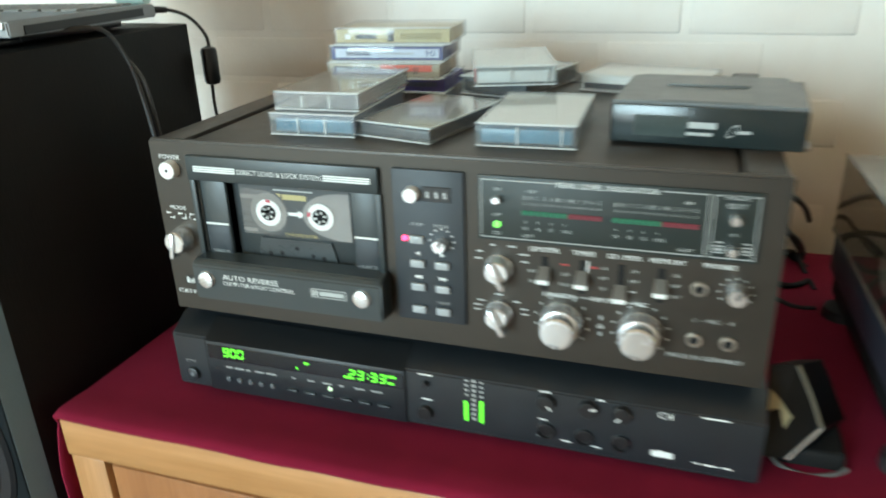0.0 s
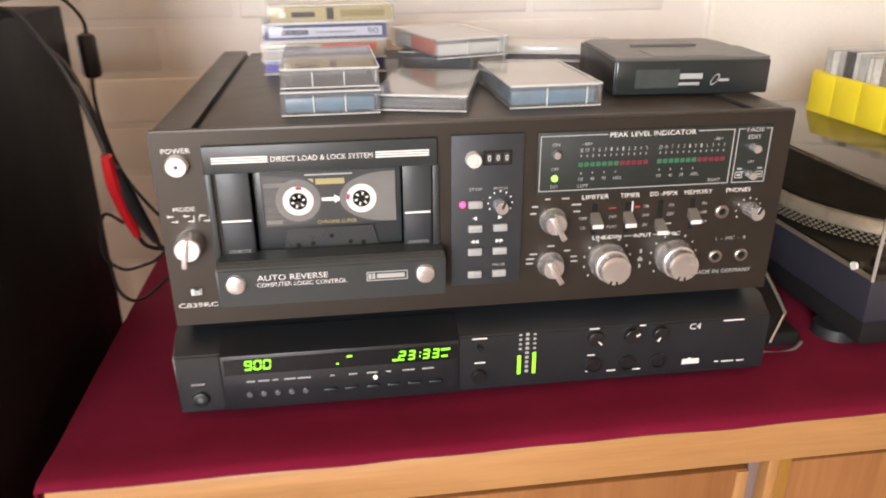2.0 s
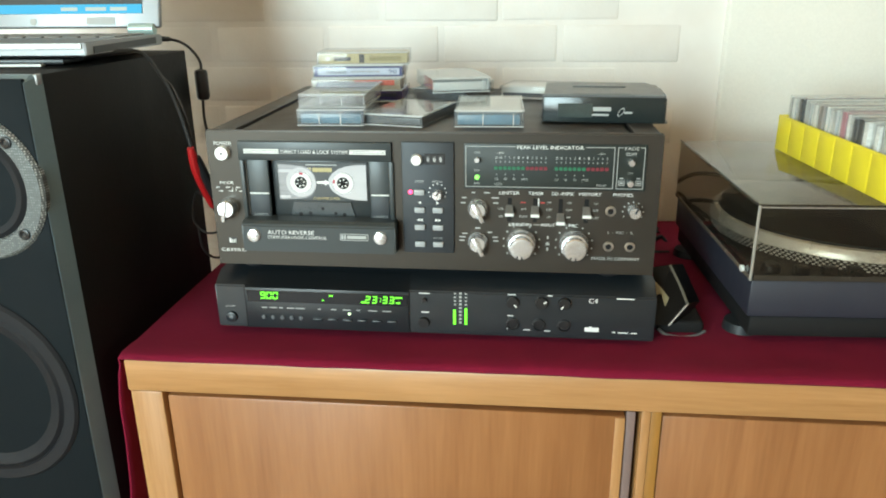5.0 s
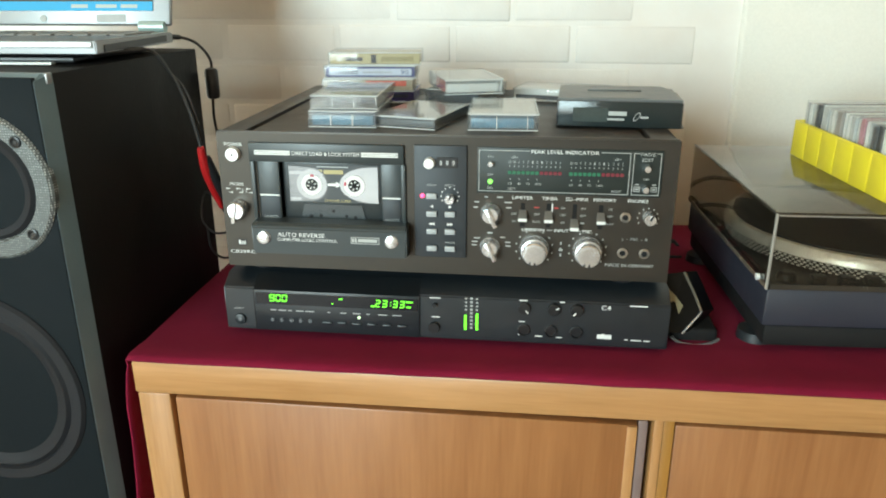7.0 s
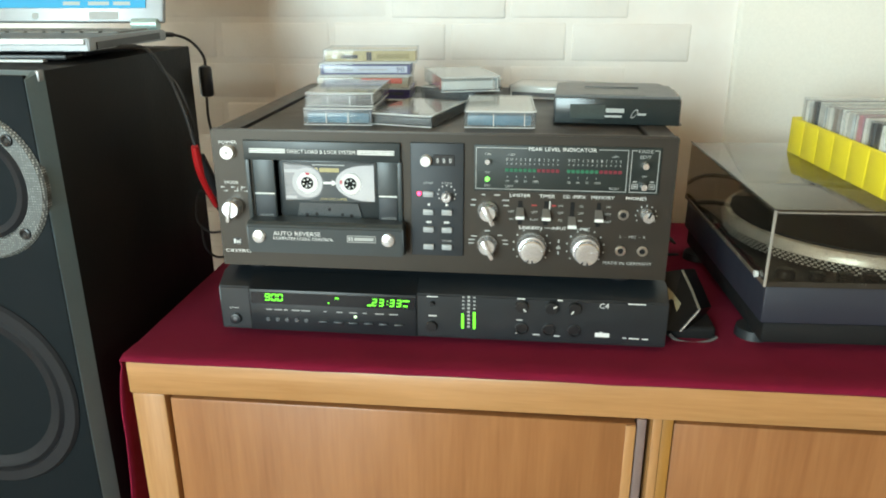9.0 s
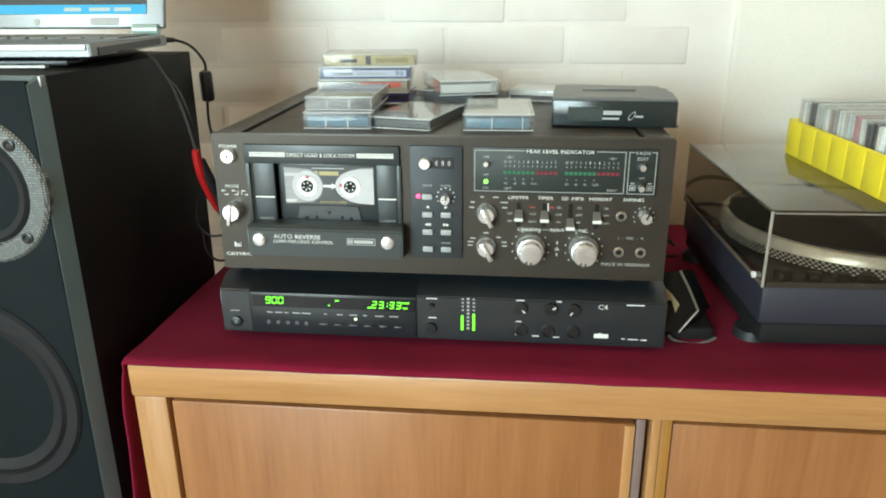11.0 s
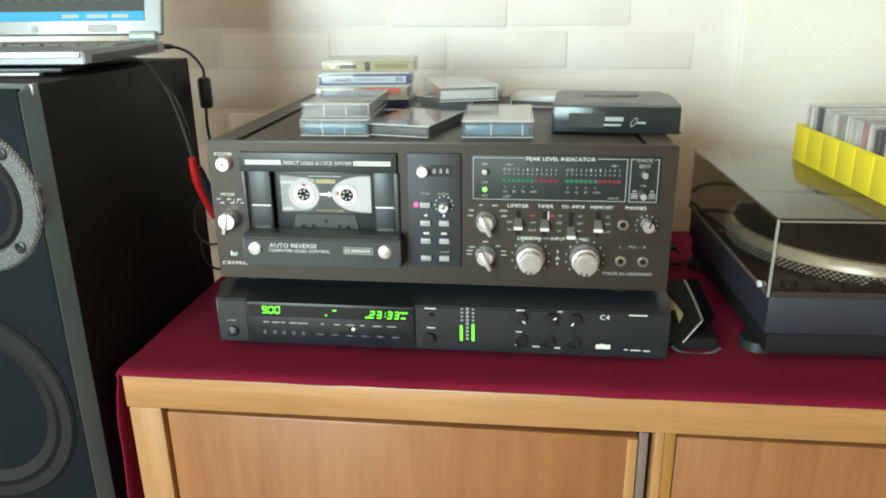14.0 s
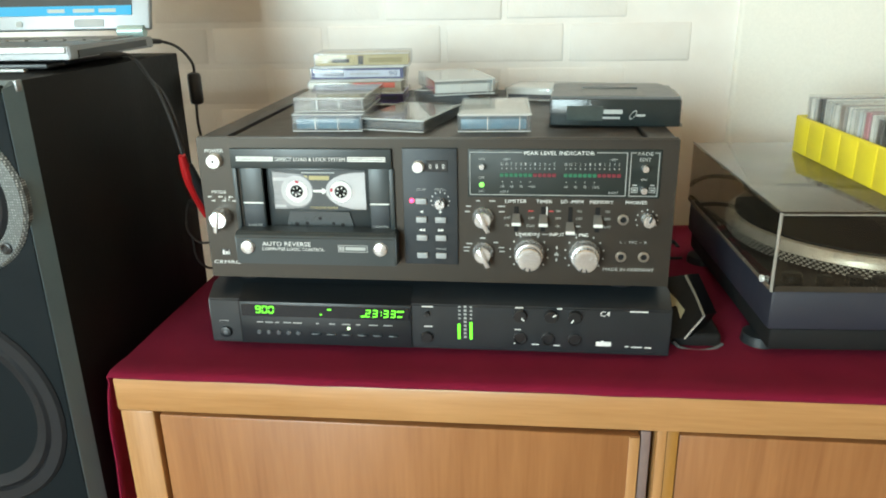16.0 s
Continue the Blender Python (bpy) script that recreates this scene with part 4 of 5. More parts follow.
    bmesh.ops.bevel(bm, geom=list(bm.edges), offset=0.0012, segments=2, affect='EDGES')
    ledge = part("door_ledge", bm, BAY, t, "dark ledge of the cassette door")
    for a in (0.0468, 0.1742):
        knob("ledge_screw", ledge, a, 0.9262, 0.0063, 0.003, -0.0188)
    part("lettering", words("AUTO REVERSE", 0.0845, 0.9298, 0.0470, 0.0042, -0.0189), WHITE, ledge)
    part("lettering", words("COMPUTER LOGIC CONTROL", 0.0905, 0.9247, 0.0600, 0.0031, -0.0188), WHITE, ledge)
    part("badge", bars([(0.1340, 0.1620, 0.9228, 0.9234), (0.1340, 0.1620, 0.9290, 0.9296), (0.1340, 0.1346, 0.9234, 0.9290), (0.1614, 0.1620, 0.9234, 0.9290), (0.1352, 0.1372, 0.9242, 0.9282), (0.1378, 0.1398, 0.9242, 0.9282), (0.1410, 0.1600, 0.9246, 0.9278)], -0.0188, 0.0003), GREYPRINT, ledge, "white outlined badge")
    # left column
    part("lettering", words("POWER", 0.0165, 1.0142, 0.0180, 0.0034, y), WHITE, t)
    knob("power_button", t, 0.0165, 1.0050, 0.0068, 0.0065, y, mat("pearl_button", (0.8, 0.8, 0.78), 0.3, 0.3, vary=0.03))
    part("power_dot", lathe([(0.0014, 0.0), (0, 0.0004)], 10, (0.0165, y - 0.0065, 1.0050)), BLACK, t)
    part("lettering", words("MODE", 0.0165, 0.9745, 0.0140, 0.0030, y), WHITE, t)
    for a, s in ((0.0050, 0), (0.0155, 1), (0.0258, 2)):
        part("mode_symbol", bars([(a, a + 0.0040, 0.9693, 0.9700), (a + 0.0025, a + 0.0065, 0.9655, 0.9662), (a, a + 0.0012, 0.9688, 0.9705), (a + 0.0053, a + 0.0065, 0.9650, 0.9667)] + ([(a + 0.0062, a + 0.0067, 0.9662, 0.9698)] if s else []) + ([(a - 0.0006, a - 0.0001, 0.9658, 0.9690)] if s > 1 else []), y, 0.0002), WHITE, t)
    mk = part("mode_knob", lathe([(0.0096, 0.0), (0.0096, 0.003), (0.0088, 0.0045), (0.0085, 0.0125), (0.0078, 0.0135), (0, 0.0135)], 32, (0.0172, y, 0.9500)), CHROME, t)
    bm = box(-0.0019, 0.0019, y - 0.0155, y - 0.004, -0.0125, 0.0080, 0.0006)
    bm.transform(Matrix.Translation((0.0160, 0, 0.9500)) @ pose(0, 0, 0, 0, 8, 0))
    part("grip", bm, CHROME, mk)
    part("badge", bars([(0.0118, 0.0212, 0.9100, 0.9172)], y, 0.0004), BLACK, t, "small black maker's badge")
    part("badge_mark", bars([(0.0130, 0.0150, 0.9112, 0.9160), (0.0158, 0.0168, 0.9112, 0.9146), (0.0176, 0.0186, 0.9112, 0.9146), (0.0194, 0.0199, 0.9112, 0.9160)], y - 0.0004, 0.0002), WHITE, t)
    part("lettering", words("C839RC", 0.0165, 0.9035, 0.0265, 0.0034, y), WHITE, t)
    # middle key panel
    p = part("key_panel", box(0.1945, 0.2450, -0.0028, 0.0, 0.9065, 1.0180, 0.0008), PANEL, t, "slate key panel")
    yp = -0.0028
    knob("reset_button", p, 0.2095, 1.0015, 0.0052, 0.0065, yp, mat("pearl_small_button", (0.8, 0.8, 0.78), 0.3, 0.3, vary=0.03))
    cw = part("counter_window", box(0.2165, 0.2365, yp - 0.0008, yp + 0.001, 0.9965, 1.0070, 0.0004, 1), BLACK, p)
    for k in range(3):
        part("counter_wheel", box(0.2185 + 0.0060 * k, 0.2225 + 0.0060 * k, yp - 0.0012, yp - 0.0006, 0.9985, 1.0050, 0.0004, 1), mat("counter_drum", (0.05, 0.05, 0.05), 0.5), cw)
        part("numeral", words("0", 0.2205 + 0.0060 * k, 1.0018, 0.0020, 0.0042, yp - 0.0012), WHITE, cw)
    part("lettering", words("STOP", 0.2115, 0.9797, 0.0090, 0.0022, yp), GREYPRINT, p)
    part("lettering", words("PITCH", 0.2290, 0.9797, 0.0095, 0.0022, yp), GREYPRINT, p)
    part("red_lamp", lathe([(0.0021, 0.0), (0.0019, 0.0014), (0, 0.0020)], 14, (0.2025, yp, 0.9690)), REDLED, p)
    pk = knob("pitch_knob", p, 0.2290, 0.9675, 0.0048, 0.0085, yp, pointer=20)
    for k in range(9):
        a = radians(-120 + 30 * k)
        part("tick", bars([(0.2290 + 0.0085 * math.sin(a) - 0.0005, 0.2290 + 0.0085 * math.sin(a) + 0.0005, 0.9690 + 0.0085 * math.cos(a) - 0.0006, 0.9690 + 0.0085 * math.cos(a) + 0.0006)], yp, 0.0002), WHITE, p)
    keym = mat("grey_key", (0.36, 0.38, 0.39), 0.4, vary=0.05)
    for a, b in ((0.2113, 0.9690), (0.2113, 0.9512), (0.2292, 0.9512), (0.2113, 0.9335), (0.2292, 0.9335), (0.2113, 0.9160), (0.2292, 0.9160)):
        part("key", box(a - 0.0050, a + 0.0050, yp - 0.0030, yp, b - 0.0027, b + 0.0027, 0.0007), keym, p)
    for a, b, s, two in ((0.2115, 0.9584, -1, 0), (0.2290, 0.9584, 1, 0), (0.2115, 0.9407, -1, 1), (0.2290, 0.9407, 1, 1)):
        bm = bmesh.new()
        for k in range(1 + two):
            o = a + s * (0.0028 * k - 0.0014 * two)
            bm.faces.new([bm.verts.new((o + s * 0.0018, yp - 0.0003, b)), bm.verts.new((o - s * 0.0012, yp - 0.0003, b + 0.0016)), bm.verts.new((o - s * 0.0012, yp - 0.0003, b - 0.0016))])
        part("arrow", bm, WHITE, p, smooth=False)
    part("lettering", words("PAUSE", 0.2292, 0.9222, 0.0090, 0.0019, yp), GREYPRINT, p)
    # level indicator
    lv = part("level_panel", box(0.2545, 0.4255, -0.0016, 0.0, 0.9730, 1.0172, 0.0005), mat("level_panel_black", (0.014, 0.021, 0.019), 0.5, vary=0.08), t, "dark level indicator panel")
    yl = -0.0016

    def outline(x0, x1, z0, z1, gap=None):
        w = 0.0006
        rows = [(x0, x1, z0, z0 + w), (x0, x0 + w, z0 + w, z1 - w), (x1 - w, x1, z0 + w, z1 - w)]
        rows += [(x0, gap[0], z1 - w, z1), (gap[1], x1, z1 - w, z1)] if gap else [(x0, x1, z1 - w, z1)]
        return bars(rows, yl, 0.0003)
    part("white_outline", outline(0.2562, 0.3958, 0.9750, 1.0148, (0.3035, 0.3690)), GREYPRINT, lv)
    part("white_outline", outline(0.3985, 0.4235, 0.9750, 1.0148, (0.4035, 0.4190)), GREYPRINT, lv)
    part("lettering", words("PEAK LEVEL INDICATOR", 0.3360, 1.0140, 0.0620, 0.0034, yl), WHITE, lv)
    for k in range(2):
        part("lettering", words(("FADE", "EDIT")[k], 0.4112, 1.0138 - 0.0052 * k, 0.0130 - 0.003 * k, 0.0030, yl), GREYPRINT, lv)
    for x0, n in ((0.2830, "LEFT"), (0.3400, "RIGHT")):
        nums = "20 10 7 5 3 1 0 1 2 3 4 5".split()
        for k in range(12):
            x = x0 + 0.0023 + 0.00425 * k
            g = k < 7
            part("level_lamp", box(x - 0.0017, x + 0.0017, yl - 0.0009, yl, 0.9922, 0.9954, 0.0005, 1), (LAMPG if g else LAMPR), lv)
            part("numeral", words(nums[k], x, 1.0040, 0.0012 if len(nums[k]) == 1 else 0.0024, 0.0026, yl), GREYPRINT, lv)
            part("tick", bars([(x - 0.0003, x + 0.0003, 0.9990, 1.0006)], yl, 0.0002), GREYPRINT, lv)
        for k, s in enumerate(("10", "40", "70", "100%")):
            part("numeral", words(s, x0 + 0.0030 + 0.0083 * k + (0.0016 if k == 3 else 0), 0.9832, 0.0030 if k < 3 else 0.0058, 0.0023, yl), GREYPRINT, lv)
            part("tick", bars([(x0 + 0.0027 + 0.0083 * k, x0 + 0.0033 + 0.0083 * k, 0.9868, 0.9882)], yl, 0.0002), GREYPRINT, lv)
        part("lettering", words(n, x0 + (0.0050 if n == "LEFT" else 0.0450), 0.9782, 0.0075 if n == "LEFT" else 0.0090, 0.0022, yl), GREYPRINT, lv)
        part("lettering", words("-dB+", x0 + (0.0065 if n == "LEFT" else 0.0440), 1.0085, 0.0070, 0.0022, yl), GREYPRINT, lv)
    knob("small_switch", lv, 0.2672, 1.0020, 0.0026, 0.0055, yl)
    part("green_lamp", lathe([(0.0023, 0.0), (0.0021, 0.0014), (0, 0.0020)], 14, (0.2672, yl, 0.9845)), GREENLED, lv)
    for s, z in (("ON", 1.0085), ("OFF", 0.9912), ("DD", 0.9785)):
        part("lettering", words(s, 0.2672, z, 0.0052, 0.0022, yl), GREYPRINT, lv)
    for z in (1.0012, 0.9815):
        knob("small_switch", lv, 0.4110, z, 0.0030, 0.0075, yl)
    for a in (0.4005, 0.4160):
        part("print", bars([(a, a + 0.0056, 0.9784, 0.9790), (a, a + 0.0056, 0.9826, 0.9832), (a, a + 0.0006, 0.9790, 0.9826), (a + 0.0050, a + 0.0056, 0.9790, 0.9826), (a + 0.0014, a + 0.0042, 0.9800, 0.9815), (a + 0.001, a + 0.0045, 0.9848, 0.9858)], yl, 0.0002), GREYPRINT, lv)
    part("lettering", words("ON", 0.4110, 0.9905, 0.0045, 0.0020, yl), GREYPRINT, lv)
    # selector knobs
    for b in (0.9528, 0.9187):
        sk = part("selector_knob", lathe([(0.0098, 0.0), (0.0098, 0.0022), (0.0088, 0.0035), (0.0082, 0.0095), (0.0072, 0.0110), (0, 0.0110)], 32, (0.2682, y, b)), CHROME, t)
        bm = box(-0.0021, 0.0021, y - 0.0150, y - 0.0040, -0.0118, 0.0082, 0.0006)
        bm.transform(Matrix.Translation((0.2682, 0, b)) @ pose(0, 0, 0, 0, -28, 0))
        part("grip", bm, CHROME, sk)
    for r in ((0.2525, 0.2570, 0.9630, 0.9642), (0.2515, 0.2560, 0.9578, 0.9590), (0.2620, 0.2655, 0.9682, 0.9694), (0.2740, 0.2795, 0.9682, 0.9694), (0.2815, 0.2885, 0.9632, 0.9644), (0.2830, 0.2880, 0.9580, 0.9592),
              (0.2525, 0.2580, 0.9265, 0.9276), (0.2500, 0.2560, 0.9228, 0.9239), (0.2500, 0.2550, 0.9192, 0.9203), (0.2655, 0.2705, 0.9322, 0.9333), (0.2780, 0.2825, 0.9280, 0.9291), (0.2830, 0.2880, 0.9230, 0.9241), (0.2835, 0.2885, 0.9192, 0.9203),
              (0.3535, 0.3575, 0.9450, 0.9461)):
        part("print", bars([r], y, 0.0002), GREYPRINT, t)
    for s, a, w in (("LIMITER", 0.2985, 0.0195), ("TIMER", 0.3240, 0.0145), ("DD", 0.3422, 0.0060), ("-MPX", 0.3535, 0.0130), ("MEMORY", 0.3755, 0.0210), ("PHONES", 0.4060, 0.0185)):
        part("lettering", words(s, a, 0.9690, w, 0.0032, y), WHITE, t)
    for s, a, w in (("LINE/DIN", 0.3095, 0.0215), ("INPUT", 0.3365, 0.0135), ("MIC", 0.3610, 0.0088)):
        part("lettering", words(s, a, 0.9374, w, 0.0030, y), WHITE, t)
    part("print", bars([(0.3225, 0.3285, 0.9371, 0.9377), (0.3448, 0.3550, 0.9371, 0.9377)], y, 0.0002), GREYPRINT, t)
    part("lettering", words("L  -  MIC  -  R", 0.4060, 0.9312, 0.0240, 0.0026, y), GREYPRINT, t)
    part("lettering", words("MADE IN GERMANY", 0.4030, 0.9043, 0.0460, 0.0032, y), GREYPRINT, t)
    for body, x, z in (("OFF", 0.2905, 0.9530), ("ON", 0.2905, 0.9456), ("OFF", 0.3125, 0.9530), ("PLAY", 0.3125, 0.9456), ("ON", 0.3370, 0.9600), ("OFF", 0.3370, 0.9530), ("ON", 0.3370, 0.9456),
                       ("ON", 0.3560, 0.9600), ("OFF", 0.3560, 0.9530), ("ON", 0.3812, 0.9600), ("OFF", 0.3812, 0.9530), ("PLAY", 0.3812, 0.9456)):
        part("lettering", words(body, x, z, 0.0019 * len(body), 0.0023, y), GREYPRINT, t)
    redp = mat("red_print", (0.4, 0.04, 0.04), 0.5, vary=0.05)
    part("print", bars([(0.3095, 0.3145, 0.9592, 0.9602), (0.3285, 0.3325, 0.9590, 0.9604)], y, 0.0002), redp, t)
    lever = mat("grey_lever", (0.13, 0.125, 0.115), 0.4, vary=0.08)
    for a, top in ((0.2990, 0.9545), (0.3235, 0.9540), (0.3480, 0.9470), (0.3725, 0.9540)):
        sl = part("slide_slot", box(a - 0.0021, a + 0.0021, y - 0.0004, y + 0.0006, 0.9400, 0.9640, 0.0003, 1), MATTBLACK, t)
        bm = bmesh.new()
        z = top
        pts = [(-0.0034, 0.0, z + 0.0030), (0.0034, 0.0, z + 0.0030), (0.0042, -0.0090, z - 0.0030), (-0.0042, -0.0090, z - 0.0030),
               (-0.0034, 0.0, z - 0.0040), (0.0034, 0.0, z - 0.0040), (0.0042, -0.0090, z - 0.0068), (-0.0042, -0.0090, z - 0.0068)]
        vs = [bm.verts.new((a + p_[0], y + p_[1], p_[2])) for p_ in pts]
        for f in ((0, 1, 2, 3), (7, 6, 5, 4), (0, 3, 7, 4), (1, 5, 6, 2), (3, 2, 6, 7), (0, 4, 5, 1)):
            bm.faces.new([vs[k] for k in f])
        bmesh.ops.bevel(bm, geom=list(bm.edges), offset=0.0005, segments=1, affect='EDGES')
        lev = part("slide_lever", bm, lever, sl)
        part("lever_tip", box(a - 0.0041, a + 0.0041, y - 0.0096, y - 0.0086, z - 0.0066, z - 0.0036, 0.0004, 1), WHITE, lev)
    part("white_line", bars([(0.3262, 0.3272, 0.9560, 0.9640)], y, 0.0003), WHITE, t)
    # input level knobs: two rings each
    for a in (0.3112, 0.3622):
        kb = part("level_knob", lathe([(0.0142, 0.0), (0.0142, 0.0030), (0.0134, 0.0042), (0.0130, 0.0115), (0.0124, 0.0124), (0.0112, 0.0126)], 40, (a, y, 0.9188)), CHROME, t, "chrome double knob")
        part("inner_ring", lathe([(0.0114, 0.0120), (0.0112, 0.0200), (0.0103, 0.0213), (0.0075, 0.0216), (0, 0.0210)], 40, (a, y, 0.9188)), CHROME, kb)
        for s, dz in ((-25, 0.0), (5, 0.0)):
            bm = box(-0.0007, 0.0007, y - 0.0219, y - 0.0208, -0.0108, -0.0075)
            bm.transform(Matrix.Translation((a, 0, 0.9188)) @ pose(0, 0, 0, 0, -s, 0))
            part("notch", bm, BLACK, kb)
        for k in range(11):
            an = radians(-130 + 26 * k)
            part("tick", bars([(a + 0.0178 * math.sin(an) - 0.0006, a + 0.0178 * math.sin(an) + 0.0006, 0.9188 + 0.0178 * math.cos(an) - 0.0008, 0.9188 + 0.0178 * math.cos(an) + 0.0008)], y, 0.0002), GREYPRINT, t)
    for z in (0.9230, 0.9170, 0.9110):
        part("print", bars([(0.3360, 0.3375, z, z + 0.0030)], y, 0.0002), GREYPRINT, t)
    part("print", bars([(0.3348, 0.3387, 0.9166, 0.9186)], y, 0.0002), GREYPRINT, t)
    jack = mat("dull_jack_ring", (0.42, 0.40, 0.36), 0.35, 0.9, vary=0.1)
    for a, b in ((0.3955, 0.9527), (0.3955, 0.9170), (0.4160, 0.9170)):
        part("jack_socket", lathe([(0.0050, 0.0), (0.0050, 0.0016), (0.0042, 0.0022), (0.0030, 0.0022), (0.0028, 0.0003), (0, 0.0003)], 24, (a, y, b)), jack, t)
        part("jack_hole", lathe([(0.0029, 0.0), (0.0029, 0.0008), (0, 0.0008)], 18, (a, y, b)), MATTBLACK, t)
    knob("phones_knob", t, 0.4170, 0.9540, 0.0056, 0.0130, y, pointer=25)
    for k in range(9):
        an = radians(-120 + 30 * k)
        part("tick", bars([(0.4165 + 0.0096 * math.sin(an) - 0.0005, 0.4165 + 0.0096 * math.sin(an) + 0.0005, 0.9525 + 0.0096 * math.cos(an) - 0.0007, 0.9525 + 0.0096 * math.cos(an) + 0.0007)], y, 0.0002), GREYPRINT, t)
    return t


LAMPG = glow("dim_green_lamp", (0.01, 0.36, 0.15), 0.5)
LAMPR = glow("dim_red_lamp", (0.50, 0.01, 0.05), 0.4)
build_deck()


# ---- cassette cases, disc magazine ----
PAPERW = mat("white_inlay", (0.74, 0.74, 0.72), 0.5, vary=0.06, size=40)
PAPERG = mat("grey_inlay", (0.42, 0.42, 0.43), 0.45, vary=0.15, size=30)
PAPERB = mat("blue_inlay", (0.03, 0.07, 0.16), 0.4, vary=0.3, size=40)
PAPERD = mat("dark_inlay", (0.035, 0.032, 0.035), 0.4, vary=0.2, size=40)
PAPERV = mat("violet_inlay", (0.06, 0.04, 0.34), 0.4, vary=0.15, size=40)
PAPERY = mat("gold_inlay", (0.45, 0.38, 0.20), 0.4, vary=0.1, size=40)
PAPERK = mat("beige_inlay", (0.50, 0.44, 0.33), 0.45, vary=0.1, size=40)
PAPERR = mat("red_inlay", (0.75, 0.12, 0.07), 0.45, vary=0.08, size=40)
PAPERN = mat("navy_inlay", (0.05, 0.06, 0.20), 0.45, vary=0.08, size=40)
PAPERL = mat("pale_blue_inlay", (0.55, 0.60, 0.72), 0.45, vary=0.06, size=40)


def tape_case(label, at, rz, inlay, side=None, empty=False, pegs=(0.022, 0.044), inside=None, group="cassette cases on the deck", h=0.0165):
    """Case 69 wide, 109 deep, 17 high unless slim; the short end faces -y, its foot at the front left corner."""
    t = thing("cassette_case", label, "cassette case", at, group, rz)
    w, d, s = 0.069, 0.109, 0.0011
    part("base", box(0, w, 0, d, 0.0, s, 0.0003, 1), CLEAR, t, local=True)
    part("lid", box(0, w, 0, d, h - s, h, 0.0003, 1), CLEAR, t, local=True)
    for a, b, c, e in ((0, s, 0, d), (w - s, w, 0, d), (s, w - s, 0, s), (s, w - s, d - s, d)):
        part("wall", box(a, b, c, e, s, h - s), CLEAR, t, local=True)
    part("inlay", box(0.002, w - 0.002, 0.003, d - 0.003, h - 0.0022, h - 0.0015), inlay, t, local=True)
    part("inlay_spine", box(w - 0.0027, w - 0.0019, 0.003, d - 0.003, 0.002, h - 0.0027), side or inlay, t, local=True)
    if not empty:
        part("cassette_inside", box(0.003, w - 0.004, 0.004, d - 0.004, 0.0018, min(0.0115, h - 0.0035), 0.001), inside or PAPERD, t, local=True)
    for a in pegs:
        part("peg", box(a, a + 0.0009, 0.0013, 0.0024, 0.0012, h - 0.003), WHITE, t, local=True)
    # glossy moulded rims
    for z in (0.0004, h - 0.0004):
        part("rim", tube([(0.0005, 0.0, z), (w - 0.0005, 0.0, z)], 0.0006, 6, 1), RIM, t, local=True)
    part("rim", tube([(w, 0.0005, h - 0.0004), (w, d - 0.0005, h - 0.0004)], 0.0006, 6, 1), RIM, t, local=True)
    return t


# cassette body colour, its teal also holding the reflection in the case front
TEAL = mat("teal_reflection_cassette", (0.08, 0.22, 0.33), 0.3, vary=0.4, size=45)
RIM = mat("bright_polystyrene_rim", (0.62, 0.66, 0.66), 0.12, vary=0.1)
DT = 1.0256
tape_case("clear cassette case with blue cassette, lower of two", (0.0820, 0.0365, DT), 1.5, PAPERB, inside=TEAL)
tape_case("empty hazy clear cassette case on top of another", (0.0820, 0.0460, DT + 0.0170), 1.5, PAPERG, empty=True, h=0.0135)
tape_case("clear cassette case with grey inlay, lying askew", (0.1440, 0.0480, DT), -14, PAPERG, PAPERD, pegs=(), h=0.0115)
tape_case("clear cassette case with white inlay card", (0.2420, 0.0360, DT), 2, WHITE, PAPERD, pegs=(0.028, 0.058), inside=TEAL)


def spine_case(label, at, rz, back, paint):
    """Case lying flat with its long spine to -y: 109 wide, 69 deep, 17 high."""
    t = thing("cassette_case", label, "cassette case", at, "stack of cassette cases", rz)
    w, d, h = 0.109, 0.069, 0.0148
    part("spine_card", box(0.002, w - 0.002, 0.0016, d - 0.004, 0.0018, h - 0.0018), back, t, local=True)
    part("shell", box(0, w, 0, d, 0, h, 0.0008), CLEAR, t, local=True)
    for z in (0.0004, h - 0.0004):
        part("rim", tube([(0.0005, 0.0, z), (w - 0.0005, 0.0, z)], 0.0006, 6, 1), RIM, t, local=True)
    for name, rows, m in paint:
        if isinstance(rows, str):
            x, z, wd, ht = m[1:]
            part("lettering", words(rows, x, z, wd, ht, 0.0012), m[0], t, local=True)
            continue
        part(name, bars(rows, 0.0014, 0.0004), m, t, local=True)
    return t


SX, SY, UP = 0.0560, 0.186, 0.0150
spine_case("dark violet cassette case at the bottom of a stack", (SX + 0.000, SY + 0.016, DT), 2, PAPERV, [("print", [(0.06, 0.10, 0.006, 0.010)], PAPERN)])
spine_case("beige cassette case with red band and lettering", (SX + 0.0005, SY - 0.001, DT + UP), 4, PAPERK, [("red_band", [(0.052, 0.100, 0.0066, 0.0126)], PAPERR), ("print", [(0.006, 0.046, 0.0090, 0.0112)], PAPERD), ("grey_label", [(0.006, 0.050, 0.003, 0.0080)], PAPERG), ("", "UC-II", (PAPERD, 0.076, 0.0078, 0.022, 0.0062))])
